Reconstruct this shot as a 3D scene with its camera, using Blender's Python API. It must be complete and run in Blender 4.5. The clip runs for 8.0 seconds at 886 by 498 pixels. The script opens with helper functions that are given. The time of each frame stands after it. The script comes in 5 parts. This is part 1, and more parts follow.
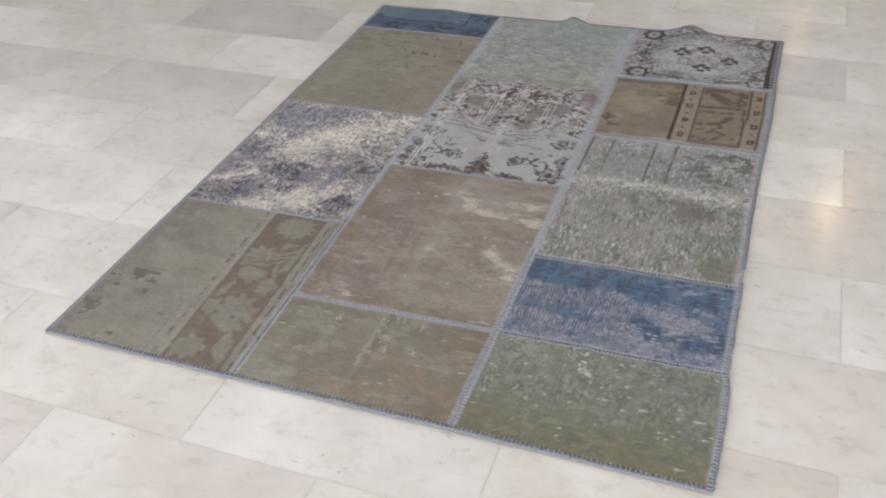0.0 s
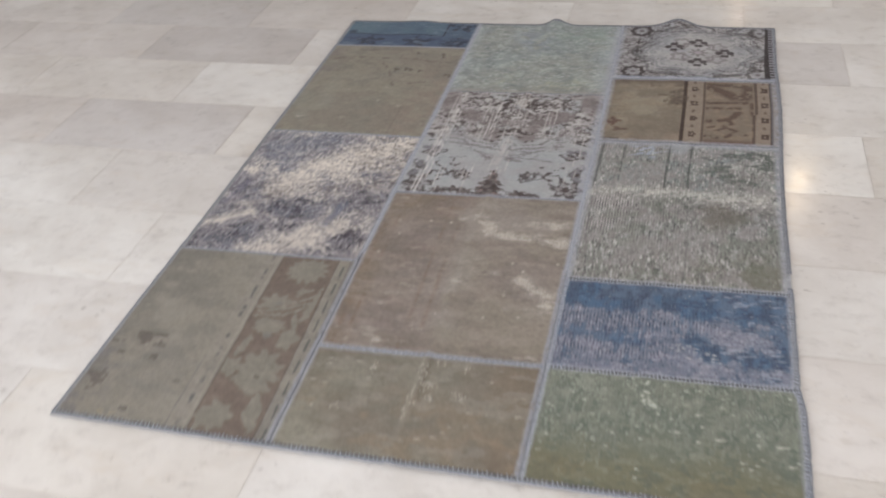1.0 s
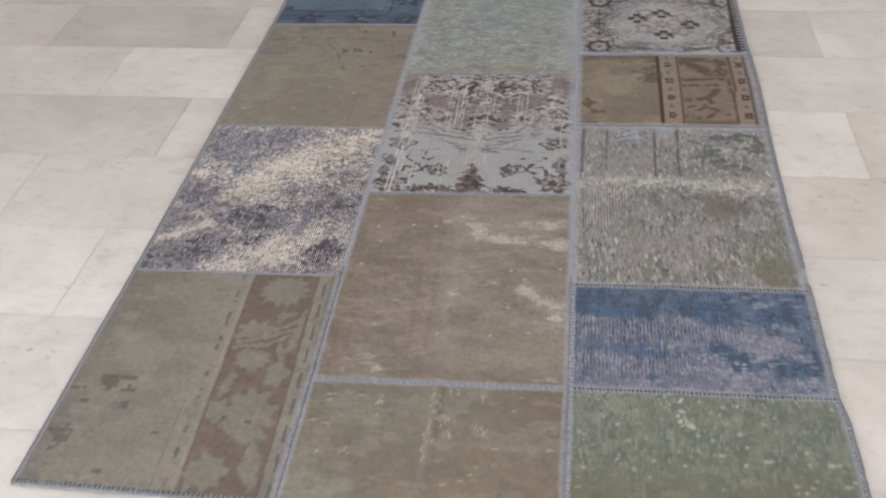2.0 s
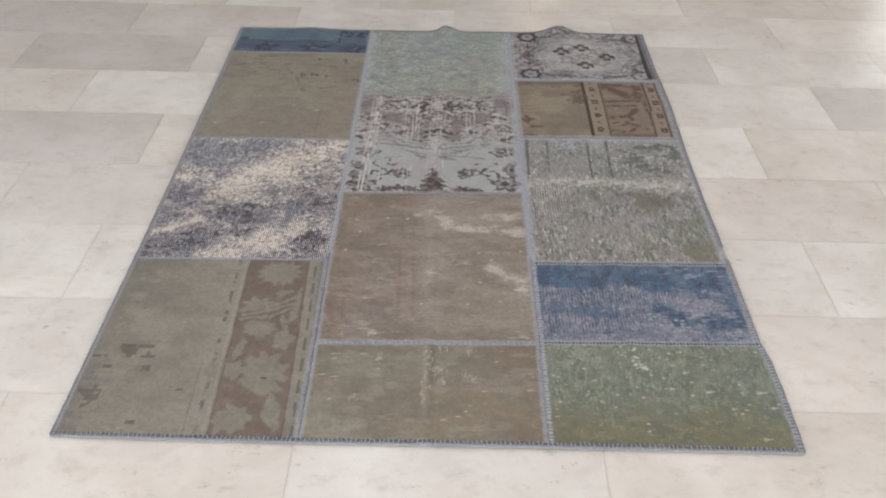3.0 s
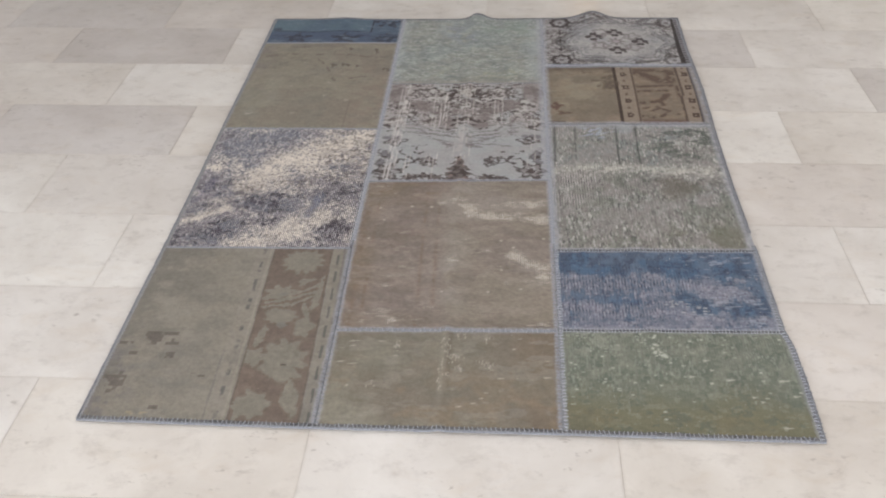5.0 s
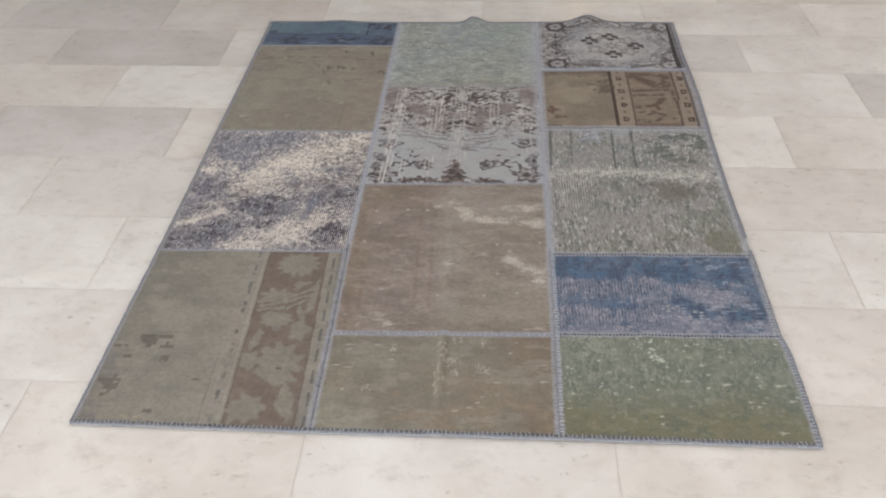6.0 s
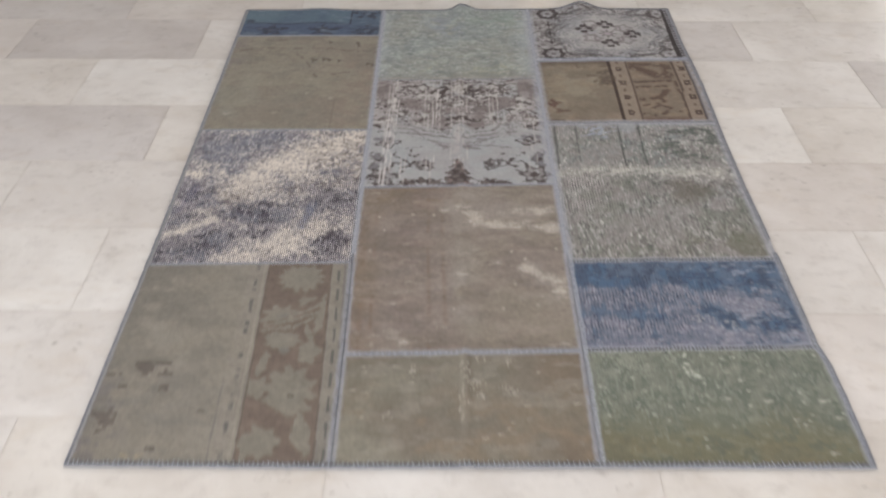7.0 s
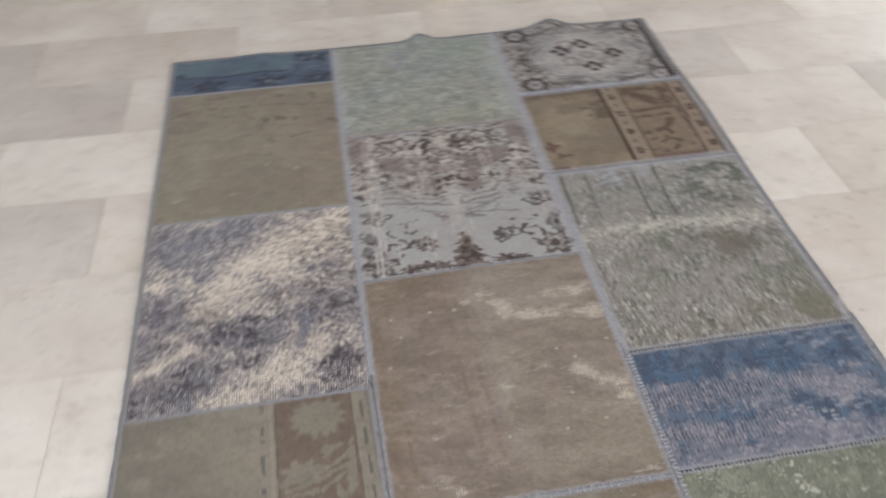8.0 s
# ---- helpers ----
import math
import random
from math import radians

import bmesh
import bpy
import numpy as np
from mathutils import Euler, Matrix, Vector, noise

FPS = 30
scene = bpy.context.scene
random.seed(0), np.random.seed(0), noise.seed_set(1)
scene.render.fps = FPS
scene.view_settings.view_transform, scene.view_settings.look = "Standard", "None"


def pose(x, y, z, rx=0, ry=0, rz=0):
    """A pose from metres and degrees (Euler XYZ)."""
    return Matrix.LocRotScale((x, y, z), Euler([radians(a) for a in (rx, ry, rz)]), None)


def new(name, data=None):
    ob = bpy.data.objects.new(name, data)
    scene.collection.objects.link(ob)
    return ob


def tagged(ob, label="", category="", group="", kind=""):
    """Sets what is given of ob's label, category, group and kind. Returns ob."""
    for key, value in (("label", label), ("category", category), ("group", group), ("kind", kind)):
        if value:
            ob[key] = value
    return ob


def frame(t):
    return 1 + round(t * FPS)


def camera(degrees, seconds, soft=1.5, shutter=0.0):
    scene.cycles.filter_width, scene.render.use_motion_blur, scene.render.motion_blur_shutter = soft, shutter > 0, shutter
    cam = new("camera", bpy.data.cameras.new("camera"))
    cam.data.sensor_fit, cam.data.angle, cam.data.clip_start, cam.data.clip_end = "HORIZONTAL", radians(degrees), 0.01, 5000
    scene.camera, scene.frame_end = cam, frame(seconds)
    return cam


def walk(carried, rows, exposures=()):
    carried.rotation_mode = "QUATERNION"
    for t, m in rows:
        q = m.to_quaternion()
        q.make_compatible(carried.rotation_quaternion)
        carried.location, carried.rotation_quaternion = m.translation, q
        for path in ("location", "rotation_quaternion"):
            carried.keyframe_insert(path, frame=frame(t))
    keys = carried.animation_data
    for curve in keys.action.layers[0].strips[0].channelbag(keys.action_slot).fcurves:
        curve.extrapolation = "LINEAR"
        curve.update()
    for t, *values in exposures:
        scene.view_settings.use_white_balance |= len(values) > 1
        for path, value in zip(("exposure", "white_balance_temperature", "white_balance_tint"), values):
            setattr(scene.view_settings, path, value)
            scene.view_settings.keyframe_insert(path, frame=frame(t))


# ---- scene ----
# Camera: seconds, place in metres, pitch, lean to its right and yaw in degrees.
cam = camera(52.10, 8.0, soft=1.95, shutter=0.75)
PATH = [
    (0.0, 1.4564, -1.1417, 1.3518, -36.37, 3.02, 21.74),
    (0.2, 1.4280, -1.1426, 1.3451, -36.21, 3.18, 21.73),
    (0.5, 1.3496, -1.1522, 1.3424, -35.88, 4.01, 21.13),
    (0.7, 1.3012, -1.1304, 1.3464, -36.01, 4.92, 19.91),
    (1.0, 1.2275, -1.0452, 1.3363, -36.57, 5.67, 17.57),
    (1.2, 1.1865, -0.9476, 1.3358, -37.06, 6.99, 16.83),
    (1.5, 1.0823, -0.8406, 1.3373, -39.13, 6.33, 13.39),
    (1.7, 1.0414, -0.8135, 1.3244, -40.05, 5.31, 12.28),
    (2.8, 0.7898, -1.1807, 1.3728, -37.19, -0.67, 0.84),
    (3.0, 0.7809, -1.2111, 1.3736, -36.37, -1.32, 0.15),
    (3.5, 0.8395, -1.2466, 1.3778, -36.00, 0.14, 1.68),
    (4.0, 0.8609, -1.2377, 1.3867, -36.64, 1.46, 3.67),
    (4.5, 0.8650, -1.2183, 1.3806, -37.09, 1.63, 4.56),
    (6.0, 0.8560, -1.2089, 1.3720, -36.88, 1.07, 3.94),
    (6.5, 0.7858, -1.1894, 1.3724, -36.75, -0.09, 2.81),
    (6.8, 0.7303, -1.1399, 1.3523, -37.30, -0.49, 0.86),
    (7.0, 0.7081, -1.0599, 1.3463, -38.25, -0.14, 0.15),
    (7.2, 0.6871, -0.9507, 1.3384, -38.26, 0.52, 0.06),
    (7.5, 0.6338, -0.7816, 1.3636, -38.28, 1.29, -1.05),
    (7.6, 0.6110, -0.7430, 1.3556, -38.05, 1.28, -1.55),
    (7.7, 0.5874, -0.7084, 1.3459, -38.26, 1.26, -2.10),
    (7.9, 0.5269, -0.6388, 1.3331, -39.34, 1.61, -4.71),
    (8.0, 0.4804, -0.6104, 1.3339, -39.59, 1.66, -7.40),
]
walk(cam, [(t, pose(x, y, z, 90 + pitch, 0, yaw) @ pose(0, 0, 0, 0, 0, -lean)) for t, x, y, z, pitch, lean, yaw in PATH],
     exposures=[(0.0, 0.0, 6290, 9), (1.0, 0.0, 6320, 10.5), (1.5, 0.0, 6370, 12), (3.0, 0.0, 6440, 10), (6.5, 0.0, 6440, 10), (7.2, 0.0, 6480, 11), (8.0, 0.0, 6500, 10)])

# ---------------------------------------------------------------- world and light
world = bpy.data.worlds.new("sky")
scene.world = world
world.use_nodes = True
wn = world.node_tree.nodes
sky = wn.new("ShaderNodeTexSky")
sky.sky_type, sky.sun_disc = "NISHITA", False
sky.sun_elevation, sky.sun_rotation = radians(35), radians(200)
world.node_tree.links.new(sky.outputs["Color"], wn["Background"].inputs["Color"])
wn["Background"].inputs["Strength"].default_value = 0.1


def area_lamp(name, m, sx, sy, watts, colour, shape="RECTANGLE"):
    data = bpy.data.lights.new(name, "AREA")
    data.shape, data.size, data.size_y = shape, sx, sy
    data.energy, data.color = watts, colour
    ob = new(name, data)
    ob.matrix_world = m
    return ob


# the room, on the tile grid
TILE_L, TILE_W, ROW_0, COL_0 = 0.610, 0.3055, 0.117, -0.118
X_W, X_E = COL_0 - 6 * TILE_L, COL_0 + 8 * TILE_L
Y_S, Y_N = ROW_0 - 11 * TILE_W, ROW_0 + 27 * TILE_W
CEIL = 2.50
WIN = (-3.0, 4.0, 0.10, 2.35)       # unseen window, added in the wall behind the walk
SIDE = (1.6, 7.2, 0.80, 2.35)       # unseen window, added in the east wall for fill
SIDE_W = (-0.6, 2.5, 0.80, 2.35)     # shorter unseen window, added in the west wall for fill

# main light, added in the unseen south window opening
area_lamp("added_south_light", pose((WIN[0] + WIN[1]) / 2, Y_S - 0.10, (WIN[2] + WIN[3]) / 2, 90, 0, 0),
          WIN[1] - WIN[0], WIN[3] - WIN[2], 182.0, (0.968, 0.965, 0.985))
# west fill, added to lift the left part of the floor
area_lamp("added_west_fill", pose(X_W - 0.10, (SIDE_W[0] + SIDE_W[1]) / 2, (SIDE_W[2] + SIDE_W[3]) / 2, 90, 0, -90),
          SIDE_W[1] - SIDE_W[0], SIDE_W[3] - SIDE_W[2], 20.0, (0.96, 0.965, 1.0))
# warm east fill, added to brighten the far and right floor
area_lamp("added_east_fill", pose(X_E + 0.10, (SIDE[0] + SIDE[1]) / 2, (SIDE[2] + SIDE[3]) / 2, 90, 0, 90),
          SIDE[1] - SIDE[0], SIDE[3] - SIDE[2], 52.0, (1.0, 0.96, 0.92))
SPOTS = [(2.085, 4.945, 3.2), (1.69, 8.00, 1.2)]
for lx, ly, watts in SPOTS:
    area_lamp("downlight_bulb", pose(lx, ly, CEIL - 0.032, 0, 0, 0), 0.07, 0.07, watts, (1.0, 0.72, 0.42), "DISK")


# ---------------------------------------------------------------- materials
def rgb(r, g, b):
    return tuple((c / 255 / 12.92 if c <= 10 else ((c / 255 + 0.055) / 1.055) ** 2.4) for c in (r, g, b))


class Mat:
    """A short way to write node materials."""

    def __init__(self, name, rough=0.5, **sockets):
        self.m = bpy.data.materials.new(name)
        self.m.use_nodes = True
        self.t = self.m.node_tree
        self.b = self.t.nodes["Principled BSDF"]
        self.b.inputs["Roughness"].default_value = rough
        for key, value in sockets.items():
            self.b.inputs[key.replace("_", " ")].default_value = value

    def node(self, kind, sets=None, **links):
        n = self.t.nodes.new("ShaderNode" + kind)
        for key, value in (sets or {}).items():
            if key == "blend":
                n.blend_type = value
            elif key == "op":
                n.operation = value
            elif key == "attr":
                n.attribute_name = value
            elif key == "type":
                n.data_type = value
            else:
                n.inputs[key].default_value = value
        for key, source in links.items():
            self.link(source, n.inputs[int(key[1:]) if key[0] == "i" and key[1:].isdigit() else key.replace("_", " ")])
        return n

    def link(self, source, target):
        self.t.links.new(source, target)

    def math(self, op, a, b=None, c=None):
        n = self.t.nodes.new("ShaderNodeMath")
        n.operation = op
        for i, v in enumerate((a, b, c)):
            if v is None:
                continue
            if isinstance(v, (int, float)):
                n.inputs[i].default_value = v
            else:
                self.link(v, n.inputs[i])
        return n.outputs[0]

    def mix(self, fac, a, b, blend="MIX"):
        n = self.t.nodes.new("ShaderNodeMixRGB")
        n.blend_type = blend
        for i, v in enumerate((fac, a, b)):
            if isinstance(v, (int, float)):
                n.inputs[i].default_value = v
            elif isinstance(v, tuple):
                n.inputs[i].default_value = (*v, 1)
            else:
                self.link(v, n.inputs[i])
        return n.outputs[0]

    def noise(self, vec, scale, detail=3.0, rough=0.55, distortion=0.0):
        n = self.t.nodes.new("ShaderNodeTexNoise")
        n.inputs["Scale"].default_value, n.inputs["Detail"].default_value = scale, detail
        n.inputs["Roughness"].default_value, n.inputs["Distortion"].default_value = rough, distortion
        self.link(vec, n.inputs["Vector"])
        return n.outputs["Fac"]

    def ramp(self, fac, lo, hi):
        n = self.t.nodes.new("ShaderNodeMapRange")
        n.inputs["From Min"].default_value, n.inputs["From Max"].default_value = lo, hi
        self.link(fac, n.inputs["Value"])
        return n.outputs["Result"]

    def scaled(self, vec, sx, sy, sz):
        n = self.t.nodes.new("ShaderNodeMapping")
        n.inputs["Scale"].default_value = (sx, sy, sz)
        self.link(vec, n.inputs["Vector"])
        return n.outputs["Vector"]

    def bump(self, height, strength, distance):
        n = self.t.nodes.new("ShaderNodeBump")
        n.inputs["Strength"].default_value, n.inputs["Distance"].default_value = strength, distance
        self.link(height, n.inputs["Height"])
        self.link(n.outputs["Normal"], self.b.inputs["Normal"])

    def coords(self, kind="Object"):
        return self.t.nodes.new("ShaderNodeTexCoord").outputs[kind]


def marble(name, per_island):
    """Polished pale marble: cloudy body, grey and tan veins, small dark pits."""
    m = Mat(name, 0.2)
    if per_island:
        rnd = m.t.nodes.new("ShaderNodeNewGeometry").outputs["Random Per Island"]
        tone = m.mix(rnd, rgb(206, 203, 199), rgb(224, 221, 217))
    else:
        info = m.t.nodes.new("ShaderNodeObjectInfo")
        rnd, tone = info.outputs["Random"], info.outputs["Color"]
    shift = m.t.nodes.new("ShaderNodeCombineXYZ")
    m.link(m.math("MULTIPLY", rnd, 37.0), shift.inputs[0])
    m.link(m.math("MULTIPLY", rnd, 91.0), shift.inputs[1])
    m.link(m.math("MULTIPLY", rnd, 53.0), shift.inputs[2])
    add = m.t.nodes.new("ShaderNodeVectorMath")
    m.link(m.coords(), add.inputs[0])
    m.link(shift.outputs[0], add.inputs[1])
    vec = add.outputs[0]
    cloud = m.ramp(m.noise(vec, 4.0, 6.0, 0.62, 0.3), 0.34, 0.70)
    c = m.mix(m.math("MULTIPLY", cloud, 1.0), tone, m.mix(1.0, tone, (0.82, 0.80, 0.78), "MULTIPLY"))
    wide = m.ramp(m.noise(vec, 1.7, 2.0, 0.5), 0.38, 0.66)
    c = m.mix(m.math("MULTIPLY", wide, 0.95), c, m.mix(1.0, c, (0.90, 0.885, 0.875), "MULTIPLY"))
    tan = m.ramp(m.noise(m.scaled(vec, 1.0, 2.0, 1.0), 7.0, 5.0, 0.65, 0.5), 0.54, 0.78)
    c = m.mix(m.math("MULTIPLY", tan, 0.55), c, m.mix(1.0, c, (0.89, 0.83, 0.76), "MULTIPLY"))
    grey = m.ramp(m.noise(m.scaled(vec, 1.0, 1.5, 1.0), 17.0, 7.0, 0.72, 0.2), 0.52, 0.74)
    c = m.mix(m.math("MULTIPLY", grey, 0.6), c, m.mix(1.0, c, (0.72, 0.70, 0.69), "MULTIPLY"))
    pit = m.math("MULTIPLY", m.ramp(m.noise(m.scaled(vec, 1.0, 1.8, 1.0), 38.0, 3.0), 0.62, 0.72), m.ramp(m.noise(vec, 6.5, 3.0), 0.50, 0.66))
    c = m.mix(m.math("MULTIPLY", pit, 0.7), c, m.mix(1.0, c, (0.55, 0.52, 0.50), "MULTIPLY"))
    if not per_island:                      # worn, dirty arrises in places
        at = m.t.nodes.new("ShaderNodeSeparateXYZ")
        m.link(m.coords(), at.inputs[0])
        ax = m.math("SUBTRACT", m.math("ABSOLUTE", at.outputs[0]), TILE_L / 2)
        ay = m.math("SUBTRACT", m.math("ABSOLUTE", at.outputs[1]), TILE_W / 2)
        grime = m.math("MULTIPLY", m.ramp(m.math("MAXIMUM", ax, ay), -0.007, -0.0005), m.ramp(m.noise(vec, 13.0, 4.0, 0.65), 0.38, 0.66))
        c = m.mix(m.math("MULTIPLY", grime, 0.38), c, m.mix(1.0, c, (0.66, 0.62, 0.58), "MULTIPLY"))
    m.link(c, m.b.inputs["Base Color"])
    m.link(m.math("ADD", m.math("MULTIPLY", m.noise(vec, 11.0, 4.0), 0.18), 0.085), m.b.inputs["Roughness"])
    m.bump(m.noise(vec, 3.5, 2.0), 0.06, 0.01)
    return m.m


def pile(name, grain, depth, stretch, rib=0.0049, rib_dark=0.55, fleck_size=330.0, fleck_stretch=(1.0, 1.0, 1.0), knot=0.6, gone=(0.42, 0.56), crest_pale=0.45, sway=0.0055):
    """Cut and worn wool: the woven colours, yarn grain, pale and dark knots, and bare ribs of the foundation where the pile is gone."""
    m = Mat(name, 0.95, Sheen_Weight=0.10, Sheen_Roughness=0.5)
    m.b.inputs["Specular IOR Level"].default_value = 0.12
    col = m.node("Attribute", {"attr": "woven"}).outputs["Color"]
    worn = m.node("Attribute", {"attr": "worn"}).outputs["Fac"]
    fleck = m.node("Attribute", {"attr": "fleck"}).outputs["Fac"]
    spot = m.node("Attribute", {"attr": "spot"}).outputs["Fac"]
    vec = m.coords()
    g1 = m.noise(m.scaled(vec, *stretch), grain, 3.0, 0.65)
    g2 = m.noise(vec, 95.0, 3.0, 0.6)
    g3 = m.noise(m.scaled(vec, 0.8, 1.2, 1.0), 26.0, 4.0, 0.65)
    total = m.math("ADD", m.math("MULTIPLY", g1, 0.6), m.math("ADD", m.math("MULTIPLY", g2, 0.5), m.math("MULTIPLY", g3, 0.5)))
    k = m.math("ADD", m.math("MULTIPLY", m.math("SUBTRACT", total, 0.8), depth), 1.0)
    c = m.mix(1.0, col, k, "MULTIPLY")
    shift = m.t.nodes.new("ShaderNodeVectorMath")
    shift.inputs[1].default_value = (3.7, 9.1, 1.3)
    m.link(vec, shift.inputs[0])
    fn = m.noise(m.scaled(vec, *fleck_stretch), fleck_size, 2.0, 0.6)
    sn = m.noise(m.scaled(shift.outputs[0], *fleck_stretch), fleck_size * 0.8, 2.0, 0.6)
    dark = m.ramp(m.math("ADD", sn, m.math("MULTIPLY", spot, 0.26)), 0.73, 0.80)
    c = m.mix(m.math("MULTIPLY", dark, knot), c, m.mix(1.0, c, (0.50, 0.48, 0.48), "MULTIPLY"))
    pale = m.ramp(m.math("ADD", fn, m.math("MULTIPLY", fleck, 0.26)), 0.73, 0.80)
    c = m.mix(m.math("MULTIPLY", pale, knot), c, m.mix(0.65, c, (0.56, 0.55, 0.50)))
    sep = m.t.nodes.new("ShaderNodeSeparateXYZ")
    m.link(vec, sep.inputs[0])
    wob = m.math("ADD", sep.outputs[0], m.math("MULTIPLY", m.noise(m.scaled(vec, 1.0, 2.0, 1.0), 26.0, 2.0), sway))
    wave = m.math("ADD", m.math("MULTIPLY", m.math("SINE", m.math("MULTIPLY", wob, 2 * math.pi / rib)), 0.5), 0.5)
    broken = m.ramp(m.noise(m.scaled(vec, 1.6, 0.7, 1.0), 95.0, 2.0), *gone)
    gap = m.math("MULTIPLY", m.math("MULTIPLY", m.ramp(wave, 0.40, 0.75), worn), broken)
    crest = m.math("MULTIPLY", m.math("MULTIPLY", m.ramp(m.math("SUBTRACT", 1.0, wave), 0.40, 0.80), worn), broken)
    c = m.mix(gap, c, m.mix(1.0, c, (rib_dark, rib_dark, rib_dark * 1.05), "MULTIPLY"))
    c = m.mix(m.math("MULTIPLY", crest, crest_pale), c, m.mix(0.22, m.mix(1.0, c, (1.5, 1.46, 1.46), "MULTIPLY"), (0.62, 0.58, 0.57)))
    m.link(c, m.b.inputs["Base Color"])
    m.bump(m.math("SUBTRACT", total, m.math("MULTIPLY", gap, 0.6)), 0.5, 0.002)
    return m.m


def yarn(name, colour, dark):
    m = Mat(name, 0.9, Sheen_Weight=0.15)
    m.b.inputs["Specular IOR Level"].default_value = 0.15
    vec = m.coords()
    c = m.mix(m.ramp(m.noise(vec, 330.0, 3.0, 0.6), 0.35, 0.65), dark, colour)
    c = m.mix(m.math("MULTIPLY", m.ramp(m.noise(vec, 22.0, 3.0), 0.35, 0.7), 0.3), c, (0.32, 0.315, 0.32))
    m.link(c, m.b.inputs["Base Color"])
    m.bump(m.noise(vec, 420.0, 2.0), 0.6, 0.0015)
    return m.m


def plain(name, colour, rough, scale, amount, metal=0.0):
    m = Mat(name, rough, Metallic=metal)
    vec = m.coords()
    f = m.math("ADD", m.math("MULTIPLY", m.noise(vec, scale, 5.0, 0.6), 0.6), m.math("MULTIPLY", m.noise(vec, scale * 14, 3.0), 0.4))
    m.link(m.mix(f, tuple(c * (1 - amount) for c in colour), tuple(min(1, c * (1 + amount)) for c in colour)), m.b.inputs["Base Color"])
    m.bump(f, 0.15, 0.003)
    return m.m


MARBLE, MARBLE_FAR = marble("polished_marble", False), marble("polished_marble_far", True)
GROUT = plain("grout", rgb(208, 201, 193), 0.9, 30, 0.12)
PLASTER = plain("wall_plaster", (0.84, 0.83, 0.815), 0.85, 2.5, 0.04)
CEILING = plain("ceiling_plaster", (0.86, 0.855, 0.845), 0.9, 2.0, 0.03)
ALU = plain("window_aluminium", (0.55, 0.55, 0.54), 0.35, 12, 0.06, 0.8)
LAMP_RIM = plain("lamp_rim", (0.75, 0.74, 0.72), 0.4, 20, 0.04)
YARN = yarn("pale_blue_yarn", rgb(154, 157, 164), rgb(126, 129, 137))
YARN_EDGE = yarn("edge_yarn", rgb(160, 163, 170), rgb(118, 121, 130))
YARN_DARK = yarn("dark_yarn", rgb(92, 93, 99), rgb(58, 59, 63))
YARN_OLIVE = yarn("olive_edge_yarn", rgb(158, 156, 154), rgb(124, 123, 122))
YARN_FRONT = yarn("front_edge_yarn", rgb(112, 112, 113), rgb(74, 74, 77))
YARN_PALE = yarn("pale_seam_yarn", rgb(172, 174, 181), rgb(144, 146, 154))
YARN_HEM = yarn("grey_hem_yarn", rgb(136, 138, 145), rgb(96, 98, 105))
YARN_MIX = yarn("mixed_yarn", rgb(148, 149, 155), rgb(110, 111, 118))
YARN_LIGHT = yarn("stitch_yarn", rgb(184, 187, 193), rgb(142, 146, 154))
BACKING = plain("rug_backing", (0.20, 0.20, 0.22), 0.95, 40, 0.2)
GLASS = Mat("window_glass", 0.0, Transmission_Weight=1.0, IOR=1.45).m


# ---------------------------------------------------------------- mesh helpers
def mesh_from(name, verts, faces, material, smooth=False):
    me = bpy.data.meshes.new(name)
    me.from_pydata([tuple(v) for v in verts], [], [tuple(f) for f in faces])
    me.materials.append(material)
    if smooth:
        me.shade_smooth()
    me.update()
    return me


def part(name, bm, material, parent, label=""):
    """Links a bmesh (or a ready mesh) as one mesh object under a thing or a part."""
    if isinstance(bm, bpy.types.Mesh):
        me = bm
    else:
        me = bpy.data.meshes.new(name)
        bm.to_mesh(me)
        bm.free()
        me.materials.append(material)
    ob = new(name, me)
    ob.parent = parent
    return tagged(ob, label) if label else ob


def box_bm(x0, x1, y0, y1, z0, z1, bevel=0.0):
    bm = bmesh.new()
    bmesh.ops.create_cube(bm, size=1.0, matrix=Matrix.LocRotScale(((x0 + x1) / 2, (y0 + y1) / 2, (z0 + z1) / 2), None, (x1 - x0, y1 - y0, z1 - z0)))
    if bevel:
        bmesh.ops.bevel(bm, geom=bm.edges[:], offset=bevel, segments=2, affect="EDGES")
    return bm


def structure(name, bm, material, label):
    return tagged(part(name, bm, material, None), label, kind="structure")


# ---------------------------------------------------------------- the room
T = 0.20
structure("wall_north", box_bm(X_W - T, X_E + T, Y_N, Y_N + T, -0.05, CEIL), PLASTER, "plain off-white plastered wall at the far end")
for name, x, gap in (("wall_west", X_W - T / 2, SIDE_W), ("wall_east", X_E + T / 2, SIDE)):
    side = bmesh.new()
    for y0, y1, z0, z1 in ((Y_S, gap[0], -0.05, CEIL), (gap[1], Y_N, -0.05, CEIL), (gap[0], gap[1], gap[3], CEIL), (gap[0], gap[1], -0.05, gap[2])):
        bmesh.ops.create_cube(side, size=1.0, matrix=Matrix.LocRotScale((x, (y0 + y1) / 2, (z0 + z1) / 2), None, (T, y1 - y0, z1 - z0)))
    structure(name, side, PLASTER, "plain off-white plastered side wall around an added window")
south = bmesh.new()
for x0, x1, z0, z1 in ((X_W - T, WIN[0], -0.05, CEIL), (WIN[1], X_E + T, -0.05, CEIL), (WIN[0], WIN[1], WIN[3], CEIL), (WIN[0], WIN[1], -0.05, WIN[2])):
    bmesh.ops.create_cube(south, size=1.0, matrix=Matrix.LocRotScale(((x0 + x1) / 2, Y_S - T / 2, (z0 + z1) / 2), None, (x1 - x0, T, z1 - z0)))
